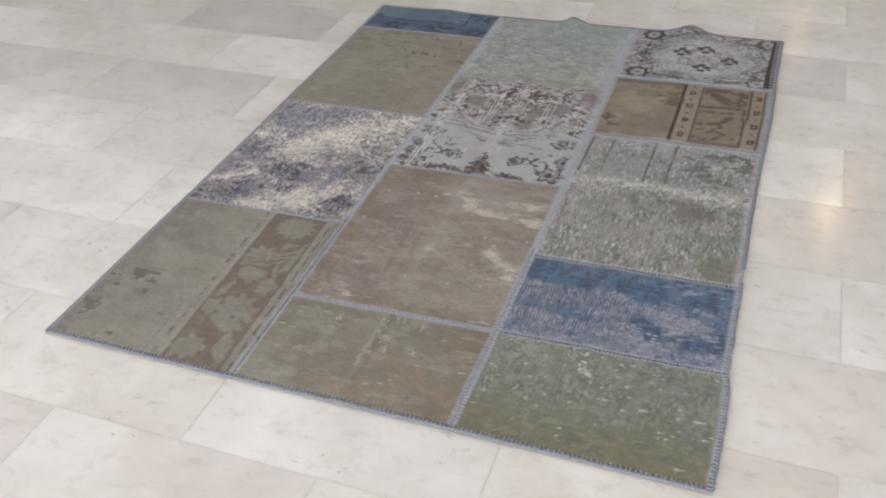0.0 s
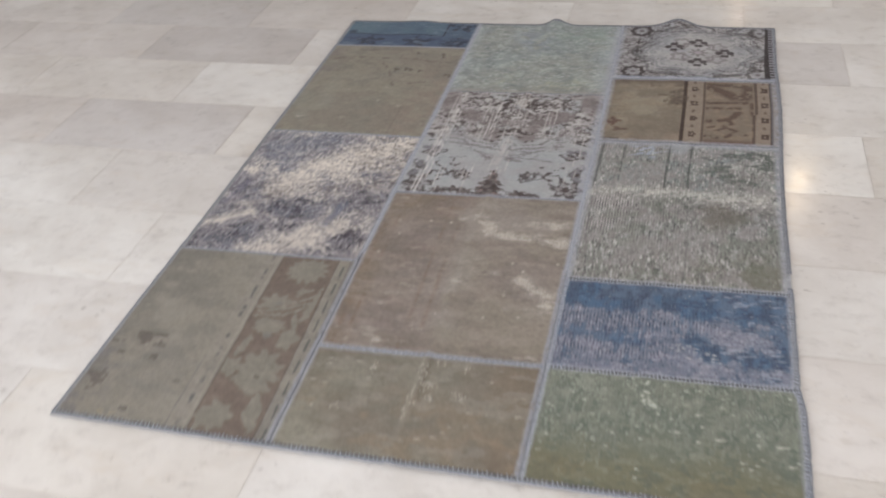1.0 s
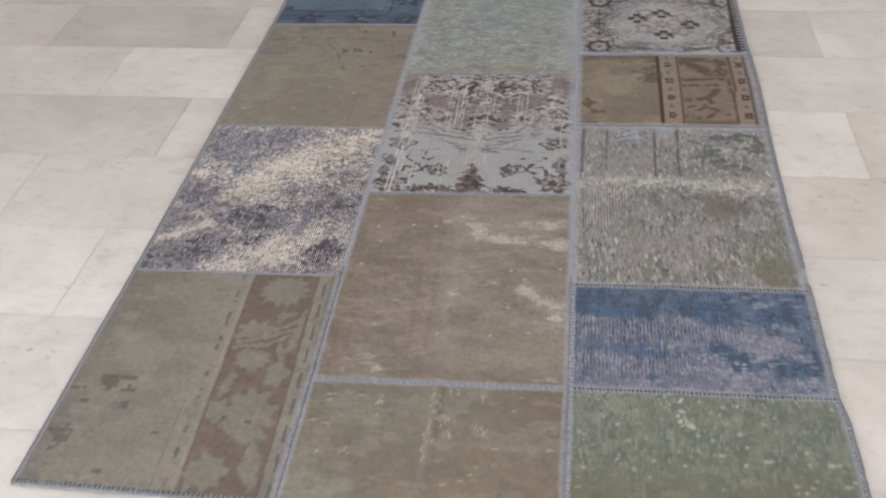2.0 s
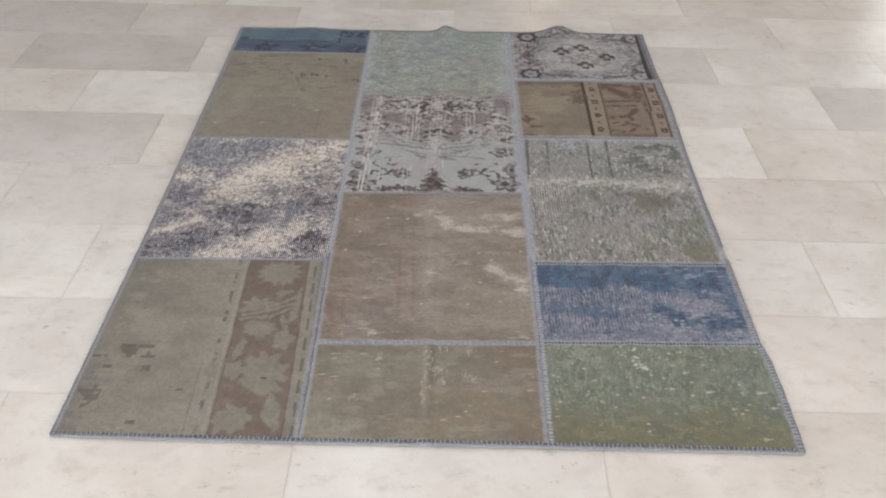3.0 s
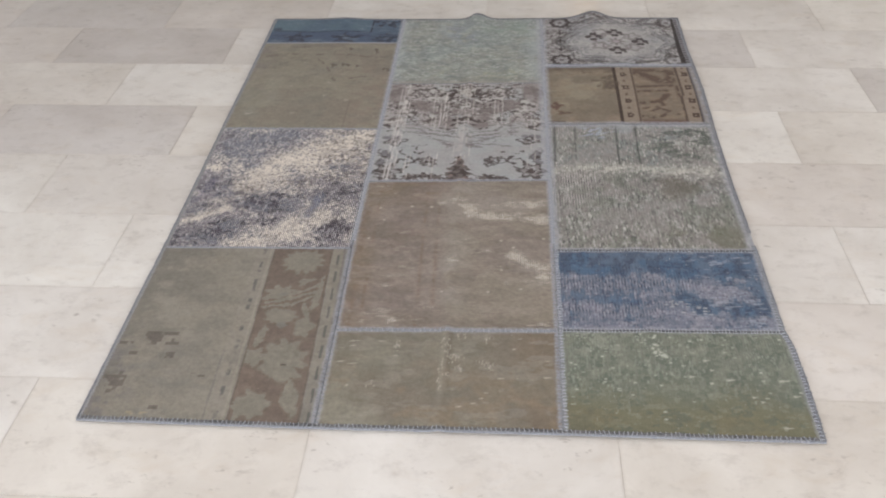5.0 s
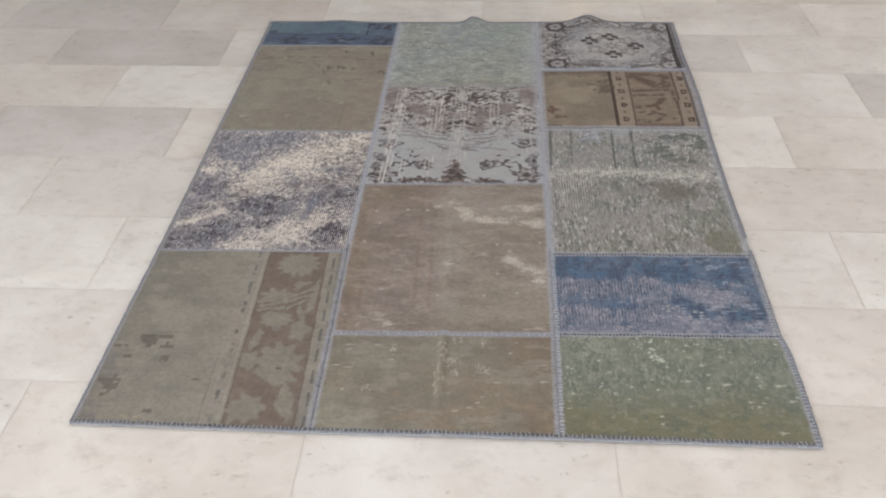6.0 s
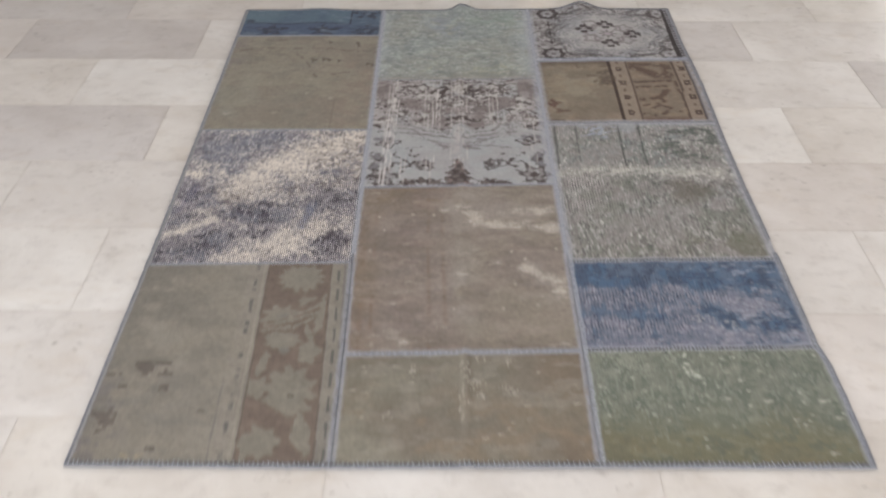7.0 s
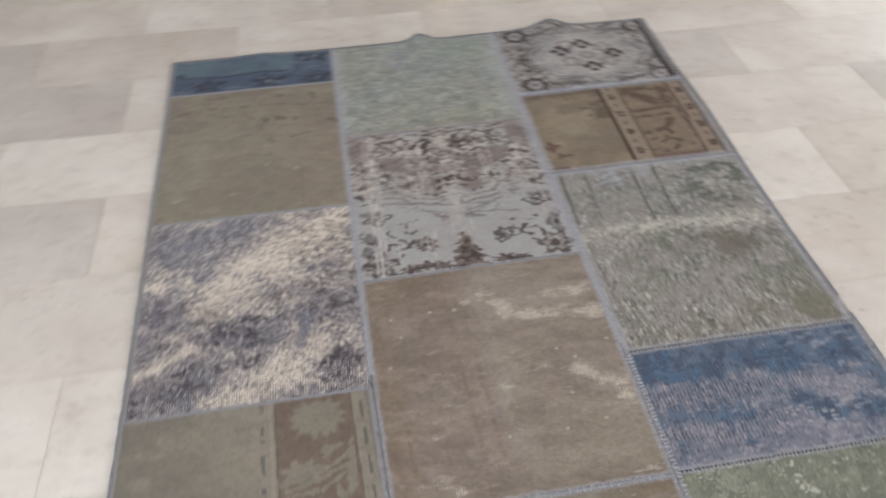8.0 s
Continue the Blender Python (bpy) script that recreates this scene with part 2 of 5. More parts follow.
structure("wall_south", south, PLASTER, "plain plastered wall around an added wide window")
structure("ceiling", box_bm(X_W - T, X_E + T, Y_S - T, Y_N + T, CEIL, CEIL + 0.15), CEILING, "plain white plastered ceiling with two small downlights")
structure("ground", box_bm(-60, 60, -60, 60, -0.32, -0.26), GROUT, "plain pale paved ground outside the shop")

def window(name, length, height, panes, m, label):
    """A fixed window: rails, posts and panes, built along x with its lower left corner at the origin."""
    top = tagged(new(name), label, "window", kind="structure")
    for z0 in (0.0, height - 0.05):
        part("frame_rail", box_bm(0, length, -0.03, 0.03, z0, z0 + 0.05, 0.004), ALU, top)
    posts = [0.025 + i * (length - 0.05) / panes for i in range(panes + 1)]
    for px in posts:
        part("frame_post", box_bm(px - 0.025, px + 0.025, -0.028, 0.028, 0.05, height - 0.05, 0.004), ALU, top)
    for a, b in zip(posts, posts[1:]):
        pane = part("pane", box_bm(a + 0.027, b - 0.027, -0.004, 0.004, 0.052, height - 0.052), GLASS, top, "clear glass pane")
        pane.visible_shadow = False
    top.matrix_world = m


# all three windows are unseen, added around the light openings
window("added_window_1", WIN[1] - WIN[0], WIN[3] - WIN[2], 4, pose(WIN[0], Y_S - 0.15, WIN[2]), "added unseen wide window behind the walk, in an aluminium frame")
window("added_window_2", SIDE_W[1] - SIDE_W[0], SIDE_W[3] - SIDE_W[2], 3, pose(X_W - 0.15, SIDE_W[0], SIDE_W[2], 0, 0, 90), "added unseen west window for fill light, in an aluminium frame")
window("added_window_3", SIDE[1] - SIDE[0], SIDE[3] - SIDE[2], 4, pose(X_E + 0.15, SIDE[0], SIDE[2], 0, 0, 90), "added unseen east window for fill light, facing the other, in an aluminium frame")

for x0, x1, y0, y1, name in ((X_W, X_E, Y_N - 0.015, Y_N, "baseboard_1"), (X_W, X_W + 0.015, Y_S, Y_N - 0.015, "baseboard_2"),
                             (X_E - 0.015, X_E, Y_S, Y_N - 0.015, "baseboard_3")):
    structure(name, box_bm(x0, x1, y0, y1, 0.0, 0.08, 0.003), PLASTER, "low plain skirting along the wall")


def downlight(x, y):
    """A small recessed ceiling lamp: rim and reflector cup."""
    lamp = tagged(new("ceiling_lamp"), "small round warm recessed ceiling downlight, switched on", "lamp", "ceiling downlights")
    lamp.location = (x, y, CEIL)
    for name, r0, r1, z0, z1 in (("rim", 0.062, 0.085, -0.012, 0.0), ("reflector", 0.056, 0.064, -0.030, -0.002)):
        n, verts, faces = 28, [], []
        for i in range(n):
            a = 2 * math.pi * i / n
            for r, z in ((r0, z0), (r1, z0), (r1, z1), (r0, z1)):
                verts.append((r * math.cos(a), r * math.sin(a), z))
        for i in range(n):
            j = (i + 1) % n
            for k in range(4):
                faces.append((4 * i + k, 4 * j + k, 4 * j + (k + 1) % 4, 4 * i + (k + 1) % 4))
        part(name, mesh_from(name, verts, faces, LAMP_RIM), None, lamp)
    return lamp


for lx, ly, watts in SPOTS:
    downlight(lx, ly)


# ---------------------------------------------------------------- the rug: plan
THICK = 0.007
# each long seam: places along it and how far across it lies there
SEAMS = [([0, 0.60, 0.90, 1.245, 1.655, 2.045], [0.013, 0.012, 0.009, 0.005, 0.000, -0.006]),
         ([0, 0.30, 0.60, 0.90, 1.245, 1.655, 2.045], [0.500, 0.497, 0.491, 0.490, 0.491, 0.489, 0.488]),
         ([0, 0.30, 0.60, 1.245, 1.655, 2.045], [0.996, 0.998, 0.998, 0.998, 0.998, 1.000]),
         ([0, 0.15, 0.285, 0.312, 0.60, 0.90, 1.15, 1.28, 1.46, 1.63, 1.75, 2.045], [1.500, 1.504, 1.503, 1.495, 1.496, 1.494, 1.497, 1.501, 1.506, 1.505, 1.502, 1.506])]
COLUMNS = [([-0.004, 0.575, 1.182, 1.804, 2.018], [-0.006, 0.589, 1.189, 1.808, 2.019]),
           ([-0.006, 0.284, 0.897, 1.491, 2.019], [-0.003, 0.297, 0.915, 1.505, 2.035]),
           ([-0.003, 0.300, 0.594, 1.230, 1.620, 2.035], [-0.001, 0.313, 0.607, 1.242, 1.636, 2.041])]


def edge_x(i, y):
    return np.interp(y, *SEAMS[i])


def bell(d, s):
    return np.exp(-(d / s) ** 2)


def lie(x, y):
    """Height of the rug's upper face: flat, with a long crease and lumps at the far hem."""
    x, y = np.asarray(x, float), np.asarray(y, float)
    back = np.exp(-np.clip(2.034 - y, 0, None) / 0.085)
    z = THICK + 0.022 * bell(x - 0.767, 0.036) * back + 0.026 * bell(x - 1.187, 0.058) * back + 0.006 * bell(x - 0.264, 0.06) * back
    z = z + 0.0035 * bell(x - 0.750 - 0.002 * y, 0.011) + 0.002 * bell(x - 1.20, 0.03) * (y > 0)
    z = z + 0.0012 * (np.sin(5.1 * x + 3.3 * y) * np.sin(4.3 * y - 1.7 * x) + 1)
    return z


# ---------------------------------------------------------------- the rug: woven colours
def lattice(ix, iy, seed):
    h = (ix.astype(np.int64) * 374761393 + iy.astype(np.int64) * 668265263 + seed * 2147483647) & 0x7FFFFFFF
    h = ((h ^ (h >> 13)) * 1274126177) & 0x7FFFFFFF
    return ((h ^ (h >> 16)) & 0xFFFF) / 65535.0


def value_noise(x, y, seed):
    ix, iy = np.floor(x), np.floor(y)
    fx, fy = x - ix, y - iy
    fx, fy = fx * fx * (3 - 2 * fx), fy * fy * (3 - 2 * fy)
    a, b = lattice(ix, iy, seed), lattice(ix + 1, iy, seed)
    c, d = lattice(ix, iy + 1, seed), lattice(ix + 1, iy + 1, seed)
    return (a * (1 - fx) + b * fx) * (1 - fy) + (c * (1 - fx) + d * fx) * fy


def fbm(x, y, size, seed, octaves=4, stretch=1.0, gain=0.55, spin=0.9):
    """Cloudy noise from 0 to 1; size and stretch of its largest clouds in metres."""
    total, amp, s, f = 0.0, 0.5, 0.0, 1.0 / size
    for k in range(octaves):
        a, b = (math.cos(0.4 + spin * k), math.sin(0.4 + spin * k)) if spin else (1.0, 0.0)
        p, q = x * f / stretch, y * f
        total = total + amp * value_noise(p * a - q * b + 17.3 * k, p * b + q * a + 9.1 * k, seed + k)
        s, amp, f = s + amp, amp * gain, f * 2.1
    return total / s


def sm(lo, hi, x):
    t = np.clip((x - lo) / (hi - lo), 0, 1)
    return t * t * (3 - 2 * t)


def dye(r, g, b, fade=0.26):
    """A faded wool colour."""
    c = np.array(rgb(r, g, b))
    grey = c @ np.array([0.25, 0.6, 0.15])
    return 1.085 * (c * (1 - fade) + fade * grey * np.array([1.02, 1.0, 1.03])) * np.array([1.0, 1.0, 1.018])


class Cloth:
    """The colours of one patch, painted over its grid in metres (x, y) and shares (u, v)."""

    def __init__(self, u, v, w, h, seed, base):
        self.u, self.v, self.w, self.h, self.seed = u, v, w, h, seed
        self.x, self.y = u * w, v * h
        self.c = np.tile(dye(*base), (len(u), 1))
        self.worn, self.fleck, self.spot = np.zeros(len(u)), np.zeros(len(u)), np.zeros(len(u))

    def lay(self, colour, mask):
        self.c += np.clip(mask, 0, 1)[:, None] * (dye(*colour) - self.c)

    def n(self, size, k=0, octaves=4, stretch=1.0, gain=0.55):
        return fbm(self.x, self.y, size, self.seed + 31 * k, octaves, stretch, gain)

    def strokes(self, size, k, angle, stretch, octaves=3, gain=0.6):
        """Cloudy noise drawn out along a slant."""
        a, b = math.cos(angle), math.sin(angle)
        return fbm(self.x * a + self.y * b, self.y * a - self.x * b, size, self.seed + 31 * k, octaves, stretch, gain, 0.0)

    def knots(self, step=0.0048, wobble=0.0, ragged=0.0):
        """Shares snapped to the knots of the weave."""
        x, y = np.floor(self.x / step) * step + step / 2, np.floor(self.y / step) * step + step / 2
        if wobble:
            x = x + (fbm(x, y, 0.03, self.seed + 5) - 0.5) * wobble
            y = y + (fbm(x, y, 0.03, self.seed + 6) - 0.5) * wobble
        if ragged:
            x = x + (fbm(x, y, 0.008, self.seed + 7, 2) - 0.5) * ragged
            y = y + (fbm(x, y, 0.008, self.seed + 8, 2) - 0.5) * ragged
        return x / self.w, y / self.h

    def blob(self, uv, cu, cv, ru, rv, petals=0, amp=0.0, turn=0.0, soft=0.12):
        """1 within an oval or petalled shape."""
        a, b = (uv[0] - cu) * self.w, (uv[1] - cv) * self.h
        ca, sa = math.cos(turn), math.sin(turn)
        a, b = (a * ca + b * sa) / (ru * self.w), (b * ca - a * sa) / (rv * self.h)
        r = np.hypot(a, b)
        lim = 1 + amp * np.cos(petals * np.arctan2(b, a)) if petals else 1.0
        return sm(1 + soft, 1 - soft, r / lim)

    def line(self, uv, points, width, soft=0.35):
        """1 on a bent line through points given in shares; width is its half-width in metres."""
        x, y = uv[0] * self.w, uv[1] * self.h
        d = np.full(len(x), 9.0)
        for (a, b), (c, e) in zip(points, points[1:]):
            ax, ay, dx, dy = a * self.w, b * self.h, (c - a) * self.w, (e - b) * self.h
            t = np.clip(((x - ax) * dx + (y - ay) * dy) / (dx * dx + dy * dy), 0, 1)
            d = np.minimum(d, np.hypot(x - ax - t * dx, y - ay - t * dy))
        return sm(width * (1 + soft), width * (1 - soft), d)

    def glow(self, points, width):
        """A soft ridge along a bent line, falling off over width metres."""
        d = np.full(len(self.u), 9.0)
        for (a, b), (c, e) in zip(points, points[1:]):
            ax, ay, dx, dy = a * self.w, b * self.h, (c - a) * self.w, (e - b) * self.h
            t = np.clip(((self.x - ax) * dx + (self.y - ay) * dy) / (dx * dx + dy * dy + 1e-9), 0, 1)
            d = np.minimum(d, np.hypot(self.x - ax - t * dx, self.y - ay - t * dy))
        return bell(d, width)

    def ticks(self, sx, sy, k, share):
        """Single knots, sx by sy metres, that differ from their neighbours; share: how many of them."""
        col = np.floor(self.x / sx)
        q = self.y / sy + 0.37 * np.mod(col, 3)
        row = np.floor(q)
        on = lattice(col, row, self.seed + 41 * k) < share
        a = self.x / sx - col - 0.5 + 0.4 * (lattice(col, row, self.seed + 41 * k + 1) - 0.5)
        b = q - row - 0.5 + 0.4 * (lattice(col, row, self.seed + 41 * k + 2) - 0.5)
        return on * sm(0.62, 0.34, np.hypot(a, b)) * (0.55 + 0.45 * lattice(col, row, self.seed + 41 * k + 3))

    def ring(self, uv, cu, cv, ru, rv, width, petals=0, amp=0.0):
        a, b = (uv[0] - cu) / ru, (uv[1] - cv) / rv
        r = np.hypot(a, b) / (1 + amp * np.cos(petals * np.arctan2(b, a)))
        return sm(width, width * 0.5, np.abs(r - 1))


def olive_border(p):
    p.lay((138, 131, 115), sm(0.45, 0.65, p.n(0.16)))
    p.lay((117, 111, 98), 0.7 * sm(0.16, 0.0, p.u + 0.2 * (p.n(0.08, 1) - 0.5)))
    p.lay((112, 107, 94), 0.6 * sm(0.5, 0.68, p.n(0.05, 2, 4, 2.0)) * sm(0.45, 0.2, p.u))
    p.lay((120, 116, 106), 0.5 * sm(0.52, 0.7, p.n(0.04, 3, 4, 3.0)) * sm(0.55, 0.3, p.v))
    p.lay((139, 131, 117), 0.6 * (p.u > 0.515) * (p.u < 0.60))
    p.lay((137, 129, 111), 0.45 * sm(0.48, 0.62, p.n(0.05, 21, 4)))
    p.lay((122, 116, 103), 0.40 * sm(0.5, 0.64, p.n(0.07, 22, 4)))
    k = p.knots(0.0044, 0.020, 0.006)
    lean = 0.03 * (1 - p.v)                                     # the border runs slightly aslant
    s = p.u - lean
    brown = sm(0.598, 0.603, s) * sm(0.905, 0.898, s)
    p.lay((110, 93, 79), brown * (0.82 + 0.14 * p.n(0.02, 4)))
    p.lay((124, 107, 92), 0.6 * brown * sm(0.5, 0.7, p.n(0.05, 5)))
    motif = np.zeros(len(p.u))
    kk = (k[0] - lean, k[1])
    for cu, cv, ru, rv, n, amp, turn in ((0.762, 0.905, 0.100, 0.075, 13, 0.13, 0.1), (0.690, 0.700, 0.068, 0.040, 7, 0.22, 0.2), (0.800, 0.775, 0.040, 0.020, 3, 0.3, 0.3),
                                         (0.715, 0.560, 0.075, 0.040, 9, 0.10, 0.0), (0.840, 0.500, 0.042, 0.062, 5, 0.14, 0.1), (0.770, 0.330, 0.105, 0.088, 9, 0.20, 0.3),
                                         (0.770, 0.275, 0.060, 0.080, 5, 0.22, 0.9), (0.690, 0.095, 0.066, 0.068, 7, 0.13, 0.2), (0.842, 0.130, 0.040, 0.080, 4, 0.14, 0.2),
                                         (0.640, 0.330, 0.040, 0.045, 5, 0.25, 0.0), (0.640, 0.440, 0.016, 0.060, 0, 0.0, -0.25), (0.872, 0.700, 0.014, 0.110, 0, 0.0, -0.1),
                                         (0.835, 0.590, 0.016, 0.050, 0, 0.0, 0.3), (0.625, 0.060, 0.014, 0.060, 0, 0.0, 0.0)):
        motif = np.maximum(motif, p.blob(kk, cu, cv, ru, rv, n, amp, turn))
    slant = kk[1] - 0.20 * (kk[0] - 0.62) - 0.9 * np.clip(kk[0] - 0.74, 0, 1) ** 1.5
    for c in (0.602, 0.632, 0.660):
        motif = np.maximum(motif, (np.abs(slant - c) < 0.0085) * (kk[0] > 0.61) * (kk[0] < 0.865))
    p.lay((130, 125, 108), 0.90 * motif * brown)
    p.lay((121, 118, 108), 0.8 * brown * np.maximum(p.blob(kk, 0.728, 0.508, 0.03, 0.018), p.blob(kk, 0.700, 0.685, 0.02, 0.01)))
    p.lay((92, 80, 70), brown * (np.maximum(p.blob(k, 0.803, 0.288, 0.014, 0.006), p.blob(k, 0.783, 0.287, 0.008, 0.005))))
    for line in (0.600, 0.902):
        p.lay((96, 84, 74), 0.6 * (np.abs(s - line) < 0.004))
    p.lay((150, 143, 126), 0.5 * (np.abs(s - 0.582) < 0.006))
    dash = np.mod(p.v * 8.3 + 0.1, 1)
    p.lay((92, 91, 88), 0.75 * (np.abs(s - 0.548) < 0.0085) * (dash < 0.58) * sm(0.3, 0.5, p.n(0.02, 6)))
    p.lay((100, 98, 92), 0.4 * (np.abs(s - 0.497) < 0.004) * sm(0.42, 0.3, p.v))
    p.lay((88, 88, 84), 0.75 * (np.abs(s - 0.940) < 0.006) * (np.mod(p.v * 9.1, 1) < 0.62))
    p.lay((110, 104, 98), 0.6 * (np.abs(s - 0.975) < 0.012))
    marks, square = np.zeros(len(p.u)), p.knots(0.0105, 0.004)
    for cu, cv, ru, rv in ((0.170, 0.420, 0.042, 0.034), (0.248, 0.447, 0.030, 0.011), (0.266, 0.398, 0.026, 0.012), (0.278, 0.325, 0.024, 0.014),
                           (0.222, 0.318, 0.014, 0.008), (0.090, 0.190, 0.036, 0.034), (0.090, 0.136, 0.026, 0.012), (0.040, 0.215, 0.022, 0.010),
                           (0.060, 0.390, 0.028, 0.014), (0.300, 0.060, 0.020, 0.014), (0.110, 0.335, 0.012, 0.008), (0.562, 0.307, 0.035, 0.005), (0.44, 0.225, 0.03, 0.006)):
        marks = np.maximum(marks, p.blob(square, cu, cv, ru * 1.08, rv * 1.1, 0, 0.0, 0.0, 0.05))
    p.lay((110, 103, 103), 0.55 * sm(0.50, 0.62, p.n(0.03, 23, 4, 1.3, 0.7)) * sm(0.26, 0.06, p.u) * sm(0.55, 0.2, p.v))
    p.lay((98, 88, 78), 0.80 * marks * sm(0.28, 0.45, p.n(0.018, 7)))
    p.fleck, p.spot = 0.12, 0.10 + 0.3 * sm(0.2, 0.0, p.u)
    p.lay((166, 150, 112), 0.6 * p.blob(k, 0.229, 0.042, 0.05, 0.010) * sm(0.45, 0.6, p.n(0.01, 8)))


def distressed(p):
    """Cream foundation showing through slate and purple wool; bare ribs in the near half."""
    u, v = p.u, p.v
    f = 0.62 * p.glow([(0.97, 0.97), (0.76, 0.80), (0.48, 0.655), (0.36, 0.54), (0.30, 0.46)], 0.050)
    f = f + 0.10 * p.glow([(0.72, 0.92), (0.95, 0.70), (0.72, 0.60)], 0.070)
    f = f + 0.66 * p.glow([(0.40, 0.0), (0.60, 0.085), (0.72, 0.16), (0.80, 0.215)], 0.036) + 0.30 * p.glow([(0.58, 0.14), (0.66, 0.24)], 0.024)
    f = f + 0.60 * p.glow([(0.05, 0.195), (0.14, 0.225), (0.25, 0.29)], 0.013) + 0.40 * p.glow([(0.15, 0.35), (0.23, 0.365)], 0.012)
    f = f + 0.22 * p.glow([(0.03, 0.63), (0.22, 0.64)], 0.018) + 0.26 * p.glow([(0.97, 0.05), (0.97, 0.28)], 0.022)
    f = f - 0.34 * p.glow([(0.05, 0.86), (0.22, 0.84), (0.42, 0.90)], 0.055) - 0.16 * p.glow([(0.42, 0.95), (0.66, 0.95)], 0.022)
    f = f - 0.30 * p.glow([(0.05, 0.50), (0.20, 0.50)], 0.040) - 0.42 * p.glow([(0.28, 0.37), (0.44, 0.33), (0.58, 0.30)], 0.034)
    f = f - 0.40 * p.glow([(0.02, 0.06), (0.20, 0.09), (0.34, 0.16)], 0.034) - 0.22 * p.glow([(0.04, 0.33), (0.08, 0.30)], 0.022)
    f = f - 0.24 * p.glow([(0.80, 0.43), (0.97, 0.40)], 0.026) - 0.62 * p.glow([(0.85, 0.13), (0.92, 0.14)], 0.020)
    g = 0.9 * f + 1.25 * (p.n(0.045, 0, 6, 1.6, 0.84) - 0.5) - 0.03
    grit = p.n(0.0066, 9, 2, 0.8, 0.75)
    slate = p.n(0.10, 2, 4)
    low = sm(0.56, 0.42, v - 0.10 * u)
    p.lay((112, 115, 126), 0.95 * sm(0.42, 0.60, slate + 0.16 * sm(0.6, 0.75, v) * sm(0.6, 0.4, u)))
    p.lay((119, 112, 119), 0.8 * sm(0.54, 0.42, slate))
    h = 0.85 * g + (1.45 - 0.2 * low) * (grit - 0.5)
    p.lay((150, 145, 146), 0.95 * sm(-0.22, 0.02, h))
    p.lay((182, 173, 164), 0.95 * sm(-0.04, 0.18, h) * (0.35 + 0.65 * sm(-0.20, 0.06, g)))
    p.lay((216, 205, 186), 0.92 * sm(0.14, 0.42, h) * sm(-0.16, 0.08, g))
    p.lay((138, 128, 122), 0.55 * sm(0.06, -0.14, h) * sm(0.04, 0.18, g))
    p.lay((54, 50, 62), (0.40 + 0.55 * low) * sm(0.54, 0.61, p.n(0.016, 3, 4, 1.2, 0.8)) * sm(0.06, -0.08, g))
    p.lay((168, 162, 163), 0.5 * sm(0.58, 0.68, p.n(0.008, 19, 3, 1.0, 0.75)) * sm(0.06, -0.06, g))
    specks = np.clip(1.1 * p.glow([(0.30, 0.44), (0.48, 0.50), (0.63, 0.485), (0.80, 0.55), (0.97, 0.58)], 0.022) + 0.85 * sm(0.60, 0.76, u) * sm(0.60, 0.68, v), 0, 1)
    p.lay((92, 82, 78), 0.9 * sm(0.56, 0.62, p.n(0.012, 5, 4, 1.3, 0.75)) * specks)
    p.lay((126, 112, 100), 0.7 * p.ticks(0.011, 0.008, 3, 0.20 * specks + 0.04 * sm(0.0, 0.2, g)))
    p.lay((160, 149, 138), 0.5 * sm(0.54, 0.64, p.n(0.020, 6, 4, 1.8, 0.7)) * sm(0.0, 0.1, g))
    p.lay((96, 106, 132), 0.85 * p.line((u, v), [(0.755, 0.40), (0.735, 0.31), (0.715, 0.235)], 0.011, 0.7) * sm(0.3, 0.5, grit))
    p.lay((56, 44, 58), 0.95 * sm(0.46, 0.56, p.strokes(0.0055, 7, 1.57, 3.0, 3)) * p.blob((u, v), 0.885, 0.136, 0.085, 0.075, 4, 0.2, 0, 0.4))
    p.lay((52, 44, 66), 0.75 * sm(0.47, 0.55, p.n(0.022, 8, 4, 1.0, 0.75)) * np.clip(p.glow([(0.28, 0.38), (0.50, 0.33)], 0.030) + p.glow([(0.03, 0.07), (0.30, 0.13)], 0.030) + 0.5 * p.glow([(0.80, 0.42), (0.97, 0.38)], 0.03), 0, 1))
    p.lay((182, 178, 178), 0.75 * p.ticks(0.0049, 0.0150, 13, 0.13 * sm(0.06, -0.06, g)))
    p.lay((84, 76, 80), 0.75 * p.ticks(0.0049, 0.0110, 14, 0.12 * sm(0.0, 0.12, g) * (0.4 + 0.6 * low)))
    p.fleck, p.spot = 0.48, 0.42
    p.lay((88, 84, 122), 0.6 * p.glow([(0.06, 0.36), (0.10, 0.52)], 0.014) * sm(0.4, 0.55, grit))
    p.worn = np.clip(sm(0.60, 0.44, v + 0.16 * (p.n(0.08, 4) - 0.5) - 0.14 * u) * (0.85 + 0.15 * sm(0.10, -0.10, g) + 0.4 * sm(0.66, 0.80, u)) * (0.70 + 0.30 * sm(0.38, 0.54, p.n(0.05, 12, 3))), 0.25, 1)


